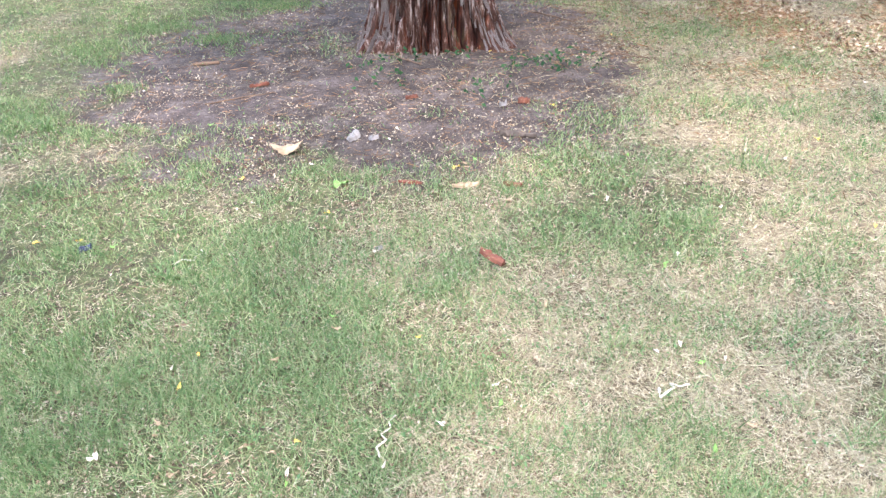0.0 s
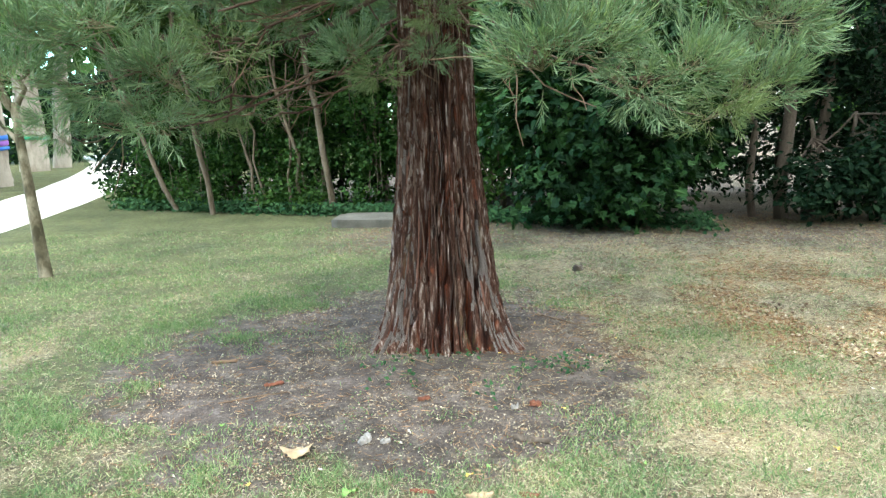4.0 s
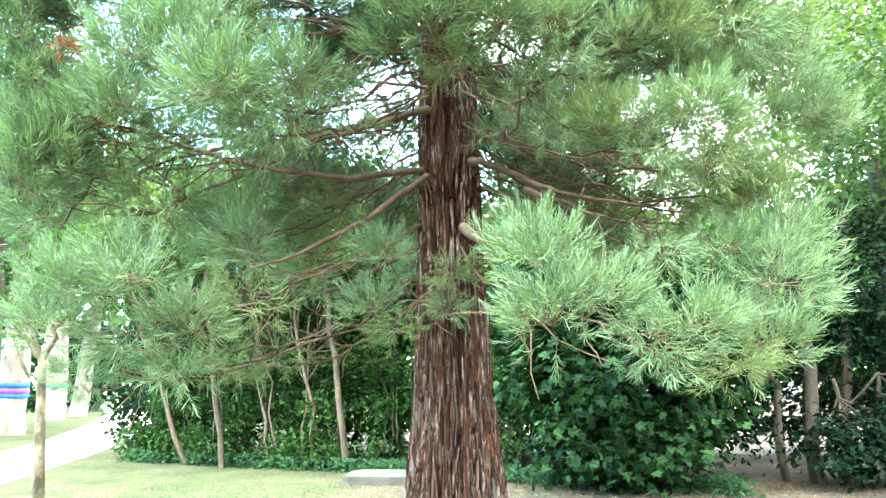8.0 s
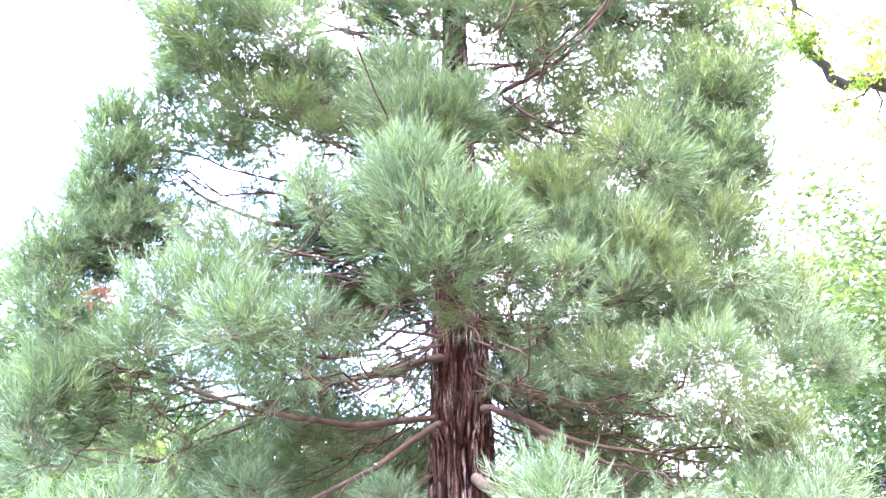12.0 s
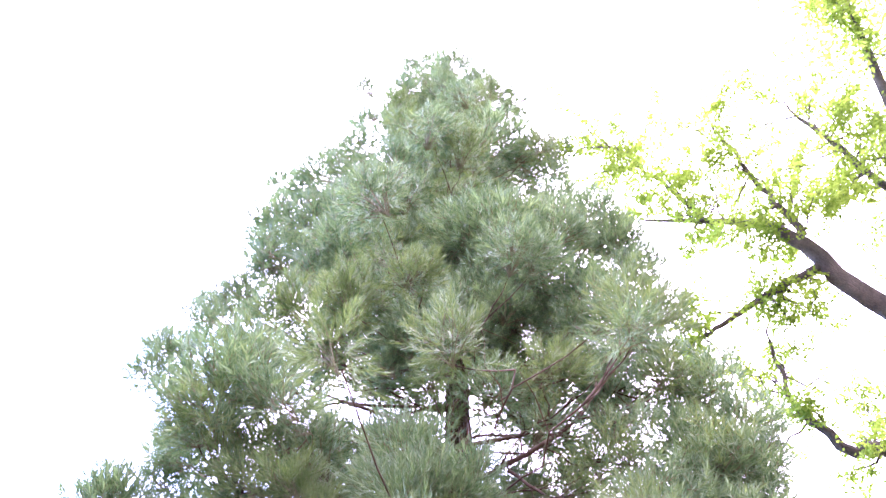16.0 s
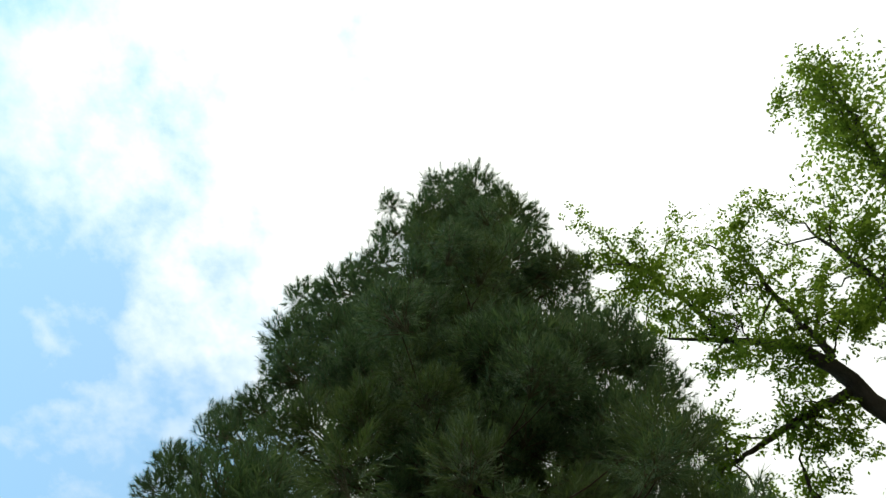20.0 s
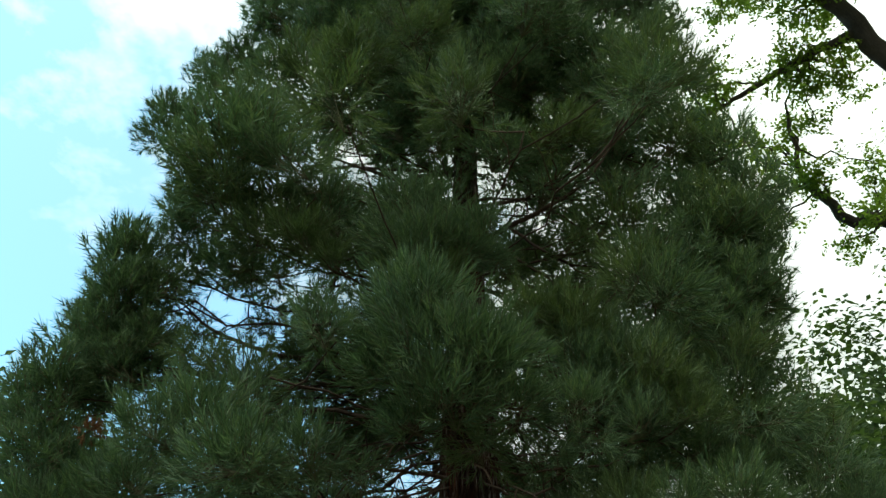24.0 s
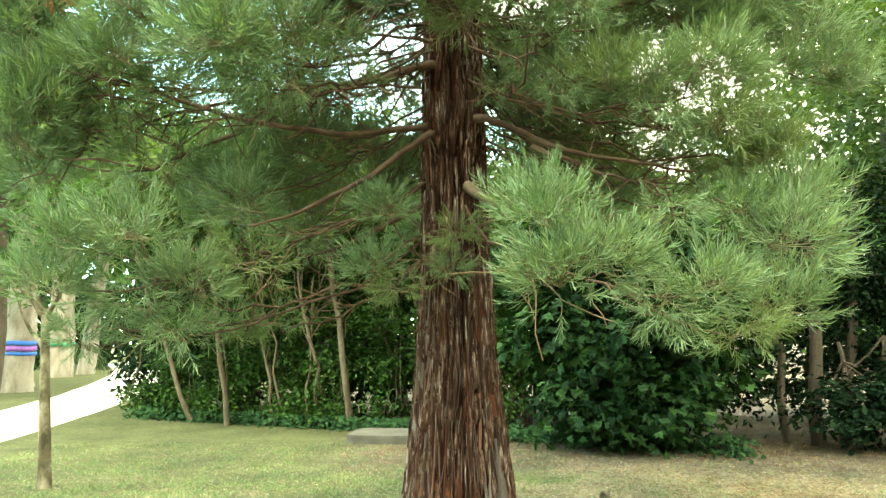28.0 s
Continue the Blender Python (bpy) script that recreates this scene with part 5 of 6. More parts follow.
def woody(name, base, stems, blobs, n, size, mat, bark, label, category, seed, palm=False, sigma=0.16, cluster=24, shell=0.55, group="", twigs=14):
    """A shrub or tree: stems of (foot, head, radius), thin branches into the crown, and the crown's leaves."""
    rng = np.random.default_rng(seed)
    o = np.array([base[0], base[1], 0.0])
    ob = empty(name, tuple(o), label, category, group)
    for foot, head, r in stems:
        pts = bend(foot, head, 0.0, 0.0 if name == "young_tree" and r > 0.07 else (0.006 if r > 0.07 else 0.015) * math.dist(foot, head), 9, rng)
        v, f = tube(pts, np.linspace(r * 1.15, r * 0.6, 9), 9)
        put("trunk" if r > 0.12 else "stem", mesh("stem", v - o, f, bark, smooth=True), ob)
    for k in range(twigs):
        foot, head, r = stems[int(rng.integers(len(stems)))]
        t = rng.uniform(0.55, 1.0)
        q = np.asarray(foot, float) * (1 - t) + np.asarray(head, float) * t
        cb, rb = blobs[int(rng.integers(len(blobs)))]
        e = np.asarray(cb, float) + unit(rng.normal(size=3)) * np.asarray(rb, float) * 0.75
        v, f = tube(bend(q, e, 0.1, 0.02, 6, rng), np.linspace(min(r * 0.45, 0.03), 0.006, 6), 5)
        put("branch", mesh("branch", v - o, f, bark, smooth=True), ob)
    p, nor = crown_points(blobs, n, rng, cluster, sigma, shell)
    put("crown", leaf_mesh("crown", p - o, nor, rng.uniform(0.7, 1.3, len(p)) * size, mat, rng, palm), ob)
    return ob


def thicket():
    g = "shrubs of the thicket"
    lab = "leafy green shrub with slender bare stems in the thicket"
    rng = np.random.default_rng(411)
    line = ((-7.3, 16.6), (-6.2, 16.0), (-5.1, 15.4), (-4.0, 14.9), (-2.9, 14.5), (-1.8, 14.1), (-0.7, 13.8), (0.5, 13.4))
    for i, (x, y) in enumerate(line):
        blobs = [((x + rng.uniform(-0.3, 0.3), y - 0.1, 0.4), (0.6, 0.5, 0.4)), ((x + rng.uniform(-0.4, 0.4), y + 0.3, 1.2), (0.6, 0.5, 0.45)), ((x + rng.uniform(-0.4, 0.4), y + 0.2, 2.0), (0.55, 0.5, 0.4)),
                 ((x + 0.1, y + 0.7, 2.9), (0.8, 0.7, 0.6)), ((x - 0.2, y + 0.6, 3.9), (1.1, 0.9, 0.9)), ((x + rng.uniform(-0.4, 0.4), y + 0.9, 1.5), (0.7, 0.4, 1.1))]
        stems = [((x + rng.uniform(-0.5, 0.5), y + rng.uniform(-0.1, 0.5), 0), (x + rng.uniform(-0.9, 0.4), y + 0.4, rng.uniform(2.4, 3.8)), rng.uniform(0.014, 0.034)) for _ in range(2)]
        woody("shrub", (x, y), stems, blobs, 11000 if i < 2 else 8500, 0.11, MAT_HEDGE, MAT_GREYBARK, lab, "shrub", 420 + i, group=g, sigma=0.17, cluster=30)


def slender_trees():
    g = "slender trees of the thicket"
    lab = "slender leaning tree with bare grey-brown trunk"
    rows = (((-5.0, 14.2, 0), (-5.35, 13.6, 3.3), 0.052), ((-2.4, 13.7, 0), (-2.9, 13.5, 3.6), 0.062), ((-3.1, 14.1, 0), (-3.55, 13.7, 3.2), 0.035),
            ((-6.0, 14.9, 0), (-6.9, 14.6, 2.4), 0.05), ((-3.35, 14.0, 0), (-3.3, 13.8, 2.0), 0.025), ((-4.0, 14.2, 0), (-4.4, 14.0, 2.6), 0.026), ((-3.8, 14.3, 0), (-4.5, 14.0, 2.9), 0.022))
    for i, (foot, head, r) in enumerate(rows):
        foot, head = (foot[0], foot[1] + 0.25, 0), (head[0], head[1] + 0.55, head[2])
        h = np.array(head)
        top = tuple(h + (h - np.array(foot)) * 0.5)
        woody("slender_tree", foot[:2], [(foot, top, r)], [((top[0], top[1] + 0.6, top[2] + 0.6), (1.0, 0.9, 0.8))], 900, 0.11, MAT_HEDGE, MAT_GREYBARK, lab, "tree", 450 + i, group=g, sigma=0.22, twigs=5)


def ivy():
    rng = np.random.default_rng(470)
    n = 5200
    t = rng.random(n)
    x = -7.7 + 7.4 * t + rng.normal(0, 0.1, n)
    y = 16.2 - 3.3 * t + rng.normal(0, 0.22, n)
    k = 2600
    t = rng.random(k)
    x, y = np.concatenate([x, -0.2 + 4.2 * t]), np.concatenate([y, 12.5 - 1.7 * t ** 1.5 + rng.normal(0, 0.3, k)])
    n = len(x)
    c = np.stack([x, y, ground_z(x, y) + 0.02 + 0.22 * rng.random(n) ** 1.5], 1)
    nor = np.stack([rng.normal(0, 0.5, n), rng.normal(-0.5, 0.5, n), np.ones(n)], 1)
    put("ivy", leaf_mesh("ivy", c, nor, rng.uniform(0.06, 0.12, n), MAT_IVY, rng), label="dark ivy creeping along the foot of the thicket", category="ivy", kind="stuff")


thicket()
slender_trees()
ivy()
woody("maple_shrub", (2.7, 11.1), [((2.5, 11.2, 0), (2.2, 11.3, 2.6), 0.07), ((2.9, 11.3, 0), (3.2, 11.3, 2.4), 0.06), ((2.7, 11.5, 0), (2.5, 11.8, 3.4), 0.09)],
      [((2.0, 11.3, 0.75), (1.1, 0.7, 0.7)), ((2.9, 10.9, 0.7), (0.9, 0.6, 0.65)), ((3.4, 11.2, 1.3), (0.8, 0.7, 0.7)), ((1.5, 11.5, 1.8), (1.0, 0.8, 0.9)), ((2.6, 11.2, 1.7), (1.2, 0.8, 0.8)), ((3.2, 11.4, 2.4), (1.2, 0.9, 0.9)), ((2.2, 11.9, 3.2), (1.8, 1.1, 1.1)), ((1.2, 12.2, 2.9), (1.0, 0.8, 1.0))],
      11500, 0.155, MAT_MAPLE, MAT_DARKBARK, "large dark green maple shrub reaching to the ground", "shrub", 480, palm=True, sigma=0.2, cluster=14)
woody("back_shrub", (1.2, 14.5), [((1.0, 14.6, 0), (1.1, 14.8, 3.0), 0.06), ((1.8, 14.6, 0), (1.9, 14.8, 3.0), 0.05)],
      [((1.2, 14.6, 2.6), (1.6, 0.9, 1.5)), ((3.6, 15.0, 3.0), (1.6, 0.9, 1.6))], 6500, 0.12, MAT_LIME, MAT_GREYBARK, "light green shrub in the gap beside the maple", "shrub", 481)
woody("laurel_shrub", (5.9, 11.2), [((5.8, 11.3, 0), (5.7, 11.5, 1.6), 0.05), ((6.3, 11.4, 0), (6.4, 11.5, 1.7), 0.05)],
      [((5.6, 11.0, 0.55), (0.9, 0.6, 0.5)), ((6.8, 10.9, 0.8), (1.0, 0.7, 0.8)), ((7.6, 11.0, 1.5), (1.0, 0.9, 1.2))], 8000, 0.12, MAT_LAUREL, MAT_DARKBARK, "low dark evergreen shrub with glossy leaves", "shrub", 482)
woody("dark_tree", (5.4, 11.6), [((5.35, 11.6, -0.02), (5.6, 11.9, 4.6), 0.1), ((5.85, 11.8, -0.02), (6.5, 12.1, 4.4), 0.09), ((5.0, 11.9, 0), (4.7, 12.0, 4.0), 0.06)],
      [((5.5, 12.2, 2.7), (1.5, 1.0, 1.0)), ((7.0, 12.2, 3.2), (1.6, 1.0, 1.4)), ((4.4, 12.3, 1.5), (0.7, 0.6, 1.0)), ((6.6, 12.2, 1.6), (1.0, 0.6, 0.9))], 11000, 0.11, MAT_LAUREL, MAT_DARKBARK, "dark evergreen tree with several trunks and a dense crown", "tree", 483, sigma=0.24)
# the last three crown blobs are an added overhang that shades shrubs and lawn
woody("broadleaf_tree", (8.6, 14.5), [((8.6, 14.5, -0.05), (8.4, 14.3, 6.0), 0.22)],
      [((7.6, 13.6, 5.6), (2.2, 1.6, 1.9)), ((9.3, 13.5, 7.0), (2.3, 1.8, 2.0)), ((7.2, 13.4, 8.2), (1.5, 1.3, 1.5)), ((9.5, 13.0, 4.2), (1.9, 1.5, 1.5)), ((5.8, 14.2, 4.4), (1.5, 1.2, 1.2)), ((6.5, 11.0, 6.2), (1.8, 1.3, 0.9)), ((4.2, 11.8, 5.2), (1.5, 1.2, 0.8)), ((8.8, 10.6, 6.0), (1.5, 1.2, 0.9))],
      15000, 0.15, MAT_LIME, MAT_DARKBARK, "broadleaf tree with a light green sunlit crown behind the shrubs", "tree", 484, sigma=0.3)
# the last two blobs of each crown are added overhang, to shade the thicket
for i, (x, y, z, r, s) in enumerate(((-8.0, 19.5, 6.4, 2.9, 485), (-5.6, 18.0, 5.6, 2.5, 486), (-1.8, 17.6, 5.4, 2.4, 487), (2.4, 18.0, 5.4, 2.5, 488))):
    woody("broadleaf_tree", (x, y), [((x, y, -0.05), (x + 0.2, y, z - 0.5), 0.16)], [((x, y, z), (r, r * 0.8, r * 0.75)), ((x + 0.8, y - 0.3, z - 1.6), (r * 0.8, r * 0.7, r * 0.6)), ((x - 0.7, y, z + 1.1), (r * 0.65, r * 0.6, r * 0.6)), ((x + 0.9, y - 3.0, z - 1.2), (r * 0.8, r * 0.7, r * 0.45)), ((x - 0.8, y - 4.6, z - 0.6), (r * 0.6, r * 0.5, r * 0.3))],
          10000, 0.19, MAT_LIME, MAT_DARKBARK, "broadleaf tree with a yellow-green crown behind the thicket", "tree", s, sigma=0.32, group="broadleaf trees behind the thicket")


woody("broadleaf_tree", (-14.6, 21.0), [((-14.6, 21.0, -0.05), (-14.4, 20.8, 9.0), 0.3)],
      [((-15.5, 20.5, 12.0), (3.4, 2.6, 3.0)), ((-12.6, 20.5, 10.5), (2.6, 2.2, 2.6)), ((-17.5, 20.0, 9.5), (3.0, 2.4, 2.6)), ((-13.8, 19.8, 7.6), (3.0, 2.2, 1.6)), ((-10.4, 20.0, 8.0), (2.0, 1.8, 1.8))],
      10000, 0.3, MAT_LIME, MAT_DARKBARK, "tall broadleaf tree with a dense green crown across the path", "tree", 492, sigma=0.45)
woody("broadleaf_tree", (11.4, 18.5), [((11.4, 18.5, -0.05), (11.2, 18.4, 9.0), 0.28)],
      [((10.3, 18.0, 12.2), (2.6, 2.2, 2.6)), ((12.8, 17.5, 10.5), (2.8, 2.2, 2.8)), ((9.2, 18.0, 9.2), (2.0, 1.8, 2.0)), ((13.0, 17.5, 7.0), (2.6, 2.0, 2.0)), ((9.8, 17.6, 6.6), (1.8, 1.6, 1.6))],
      10000, 0.24, MAT_LIME, MAT_DARKBARK, "tall broadleaf tree with a dense green crown behind the evergreens", "tree", 493, sigma=0.4)


# added filler row against bright gaps; near-black leaves imitate the dark depth there
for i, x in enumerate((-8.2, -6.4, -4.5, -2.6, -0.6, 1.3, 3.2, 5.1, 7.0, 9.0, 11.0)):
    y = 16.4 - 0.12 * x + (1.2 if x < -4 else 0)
    woody("filler_shrub", (x, y), [((x, y, 0), (x + 0.1, y, 2.8), 0.05)], [((x, y, 1.0), (1.25, 0.7, 1.0)), ((x + 0.3, y, 2.7), (1.25, 0.8, 1.1))], 2400, 0.18, MAT_LAUREL, MAT_DARKBARK, "dark filler shrub added to close the back of the lawn", "shrub", 460 + i, sigma=0.24, group="hedge shrubs", twigs=6)


def young_tree():
    """The staked-out sapling by the path, with its first fork at about two metres."""
    return woody("young_tree", (-5.05, 8.42), [((-5.05, 8.42, -0.02), (-5.2, 8.46, 2.1), 0.072), ((-5.19, 8.46, 1.95), (-4.85, 8.4, 2.75), 0.03), ((-5.19, 8.46, 2.0), (-5.75, 8.5, 2.6), 0.035)],
                 [((-5.5, 8.5, 3.0), (0.75, 0.6, 0.55)), ((-5.9, 8.4, 2.4), (0.5, 0.4, 0.35)), ((-5.1, 8.7, 3.5), (0.7, 0.6, 0.5))], 1500, 0.075, MAT_HEDGE, MAT_MOSSY,
                 "young tree with a thin mossy trunk standing by the path", "tree", 490, twigs=10)


young_tree()


# ---- the feathery tree whose limbs reach in from the side ----
def feathery_tree():
    rng = np.random.default_rng(500)
    o = np.array([9.6, 8.6, 0.0])
    ob = empty("feathery_tree", tuple(o), "tall tree with dark bent limbs and feathery light green leaves", "tree")
    v, f = tube(bend((9.6, 8.6, -0.1), (8.2, 7.2, 8.6), 0, 0.06, 12, rng), np.linspace(0.34, 0.2, 12), 14)
    put("trunk", mesh("trunk", v - o, f, MAT_DARKBARK, smooth=True), ob)
    limbs = (((8.2, 7.2, 8.4), (5.95, 6.15, 10.7), (5.64, 5.9, 11.7), (5.28, 5.93, 12.5), (4.53, 6.21, 13.3), (3.67, 6.52, 14.0)),
             ((5.75, 6.0, 11.3), (4.98, 6.56, 11.23), (4.27, 7.15, 11.27), (3.85, 7.59, 11.37)),
             ((5.62, 5.8, 11.8), (5.47, 5.59, 12.6), (5.07, 5.1, 13.5), (4.85, 4.8, 14.3)),
             ((8.4, 7.4, 7.6), (5.92, 7.56, 8.8), (5.37, 7.81, 8.96), (4.95, 7.71, 9.8), (4.95, 7.24, 10.9)),
             ((8.2, 7.2, 8.6), (7.0, 4.8, 11.0), (6.4, 3.0, 12.6), (6.0, 1.8, 13.6)),
             ((7.4, 5.6, 10.0), (6.3, 4.6, 12.4), (5.8, 4.2, 13.4)),
             ((4.53, 6.21, 13.3), (3.9, 5.7, 14.1), (3.4, 5.35, 14.5), (3.0, 5.15, 14.6)))
    ends = []
    for li, limb in enumerate(limbs):
        lp = np.asarray(limb, float)
        t = np.linspace(0, len(lp) - 1, 16)
        pts = np.stack([np.interp(t, np.arange(len(lp)), lp[:, k]) for k in range(3)], 1)
        pts[1:-1] = (pts[:-2] + 2 * pts[1:-1] + pts[2:]) / 4 + rng.normal(0, 0.03, (14, 3))
        r0 = (0.2, 0.085, 0.075, 0.15, 0.15, 0.08, 0.05)[li]
        v, f = tube(pts, np.linspace(r0, 0.022, 16), 10)
        part = put("limb", mesh("limb", v - o, f, MAT_DARKBARK, smooth=True), ob)
        twigs, k0 = [], 5 if li in (0, 3, 4) else 2
        for _ in range(16):
            s = pts[int(rng.integers(k0, 16))]
            e = s + unit(rng.normal(size=3) + np.array([-0.2, -0.1, 0.35])) * rng.uniform(0.5, 1.4)
            twigs.append(tube(bend(s, e, -0.05, 0.05, 6, rng), np.linspace(0.022, 0.005, 6), 5))
            ends += [s * (1 - q) + e * q for q in (0.5, 0.75, 1.0)]
        for tv, tf in twigs:
            put("branchlet", mesh("branchlet", tv - o, tf, MAT_DARKBARK, smooth=True), part)
        # pinnate leaves: pairs of leaflets along a drooping stalk
        tips = np.array(ends)
        ends = []
        n = 520
        s = tips[rng.integers(len(tips), size=n)] + rng.normal(0, 0.12, (n, 3))
        way = unit(rng.normal(size=(n, 3)) + np.array([0, 0, -0.25]))
        side = unit(np.cross(way, np.array([0, 0, 1.0])))
        ln = rng.uniform(0.14, 0.26, n)
        cs, ns = [], []
        for k in range(6):
            for sg in (-1, 1):
                cs.append(s + way * (ln * (k + 1) / 6)[:, None] + side * sg * 0.035 + rng.normal(0, 0.014, (n, 3)))
                ns.append(np.cross(way, side) + rng.normal(0, 0.6, (n, 3)))
        c, nr = np.concatenate(cs), np.concatenate(ns)
        put("foliage", leaf_mesh("foliage", c - o, nr, rng.uniform(0.05, 0.085, len(c)), MAT_LOCUST, rng), part)
    # the outer mass of the crown
    blobs = [((3.0, 5.1, 14.5), (0.5, 0.4, 0.5)), ((3.9, 5.0, 14.7), (0.7, 0.5, 0.6)), ((4.6, 4.9, 14.9), (0.6, 0.5, 0.5)), ((3.6, 5.3, 13.4), (0.6, 0.5, 0.7)), ((6.4, 2.5, 14.0), (0.8, 0.6, 0.9)), ((5.3, 2.8, 11.8), (0.6, 0.5, 0.6)), ((6.3, 2.9, 12.8), (0.9, 0.7, 0.9)), ((6.9, 2.8, 13.2), (1.0, 1.0, 1.2)), ((7.2, 4.2, 12.2), (1.0, 0.9, 1.0)), ((6.7, 1.9, 14.4), (0.9, 0.9, 0.9)), ((7.4, 5.4, 11.4), (1.1, 0.9, 1.0)), ((6.9, 7.6, 8.2), (1.1, 1.0, 0.8)), ((8.2, 5.0, 13.0), (1.6, 1.6, 1.6)), ((9.5, 8.5, 12.0), (2.0, 2.0, 2.0))]
    p, nor = crown_points(blobs, 12000, rng, 18, 0.22, 0.2)
    put("crown", leaf_mesh("crown", p - o, nor, rng.uniform(0.06, 0.1, len(p)), MAT_LOCUST, rng), ob)
    return ob


feathery_tree()


def nest():
    rng = np.random.default_rng(520)
    parts = []
    for _ in range(170):
        a = unit(rng.normal(size=3)) * np.array([0.24, 0.24, 0.2])
        b = a + unit(np.cross(a, rng.normal(size=3))) * rng.uniform(0.15, 0.32)
        parts.append(tube(bend(a, b, -0.02, 0.01, 3, rng), (0.007, 0.006, 0.004), 4))
    v, f = join(parts)
    put("nest", mesh("nest", v, f, MAT_DARKBARK), None, Matrix.Translation((4.5, 6.05, 13.5)), "dark bird's nest of twigs in a fork of the limb", "nest")


nest()


# ---- far side of the park ----
def pale_tree(at, r, lean, height, seed, label):
    x, y = at
    h = height
    return woody("park_tree", at, [((x, y, -0.1), (x + lean * h, y, h), r)], [((x + lean * h, y, h + 2.5), (4.5, 4.0, 3.5)), ((x + lean * h - 2, y - 1, h + 0.5), (3.0, 2.5, 2.0)), ((x + lean * h + 2.5, y, h + 0.3), (3.0, 2.5, 1.8))], 3600, 0.38, MAT_LIME, MAT_PALEBARK, label, "tree", seed, sigma=0.5, group="pale-barked park trees")


pale_tree((-16.1, 24.7), 0.5, 0.01, 7.5, 600, "big pale-barked park tree with coloured cloth bands")
pale_tree((-20.9, 35.3), 0.62, 0.0, 9.0, 601, "big pale-barked park tree with a green tape round it")
pale_tree((-21.2, 38.3), 0.42, 0.1, 9.0, 602, "leaning pale-barked park tree")
pale_tree((-17.6, 27.6), 0.3, -0.32, 6.0, 603, "leaning pale-barked park tree")


def band(name, at, r, z, h, mat, label):
    th = np.linspace(0, 2 * np.pi, 40, endpoint=False)
    wob = 0.012 * np.sin(th * 3)
    rows = [np.stack([at[0] + (r + d) * np.cos(th), at[1] + (r + d) * np.sin(th), zz + wob], 1) for d, zz in ((0, z), (0.03, z + 0.01), (0.03, z + h - 0.01), (0, z + h))]
    n = 40
    f = [[i * n + j, i * n + (j + 1) % n, (i + 1) * n + (j + 1) % n, (i + 1) * n + j] for i in range(3) for j in range(n)]
    put(name, mesh(name, np.concatenate(rows), f, mat, smooth=True), None, None, label, "band")


band("cloth_band", (-16.08, 24.7), 0.5, 1.62, 0.16, MAT_BLUE, "blue cloth band tied round the trunk")
band("cloth_band", (-16.08, 24.7), 0.505, 1.42, 0.17, MAT_PURPLE, "purple cloth band tied round the trunk")
band("cloth_band", (-16.08, 24.7), 0.515, 1.27, 0.12, MAT_BLUE, "blue and purple cloth band tied round the trunk")
band("tape_band", (-20.9, 35.3), 0.66, 1.55, 0.16, MAT_GREENTAPE, "green tape tied round the trunk")


def far_hedge():
    rng = np.random.default_rng(620)
    n = 9000
    x = rng.uniform(-44, -6, n)
    c = np.stack([x, 46 + rng.normal(0, 0.9, n) + 0.1 * (x + 20), rng.random(n) ** 0.8 * 5.5], 1)
    nor = rng.normal(0, 0.5, (n, 3)) + np.array([0, -0.7, 0.5])
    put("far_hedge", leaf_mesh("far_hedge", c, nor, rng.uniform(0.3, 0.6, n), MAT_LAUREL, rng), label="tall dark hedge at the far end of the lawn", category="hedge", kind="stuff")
    # added ring of trees, nearer on the unseen side, to block low sky light
    n = 16000
    a = rng.uniform(0, 2 * np.pi, n)
    r = np.where(np.sin(a) < -0.1, rng.uniform(30, 38, n), rng.uniform(52, 62, n))
    top = 11 + 8 * fnoise(a * 9, a * 0 + 3, 91)
    c = np.stack([r * np.cos(a), r * np.sin(a), top * rng.random(n) ** 0.7], 1)
    nor = -c * np.array([1, 1, 0]) / 50 + np.array([0, 0, 0.6]) + rng.normal(0, 0.4, c.shape)
    put("screening_woods", leaf_mesh("screening_woods", c, nor, rng.uniform(1.2, 2.4, n), MAT_HEDGE, rng), label="added belt of trees round the park that screens off low sky", category="woods", kind="stuff")


far_hedge()


# ---- things on the lawn ----
def slab():
    bm = bmesh.new()
    outline = ((-1.1, -0.45), (-0.95, -0.55), (1.1, -0.55), (1.2, -0.4), (1.2, 0.5), (-0.95, 0.5), (-1.15, 0.3))
    vs = [bm.verts.new((x, y, 0)) for x, y in outline]
    face = bm.faces.new(vs)
    up = bmesh.ops.extrude_face_region(bm, geom=[face])
    bmesh.ops.translate(bm, verts=[e for e in up["geom"] if isinstance(e, bmesh.types.BMVert)], vec=(0, 0, 0.17))
    bmesh.ops.recalc_face_normals(bm, faces=bm.faces)
    bmesh.ops.bevel(bm, geom=list(bm.edges), offset=0.018, segments=2, affect="EDGES")
    me = bpy.data.meshes.new("slab")
    bm.to_mesh(me)
    me.materials.append(MAT_CONCRETE)
    put("concrete_slab", me, None, pose(-1.0, 12.35, -0.03, 0, 0, -6), "low weathered concrete slab lying at the edge of the thicket", "slab")


slab()


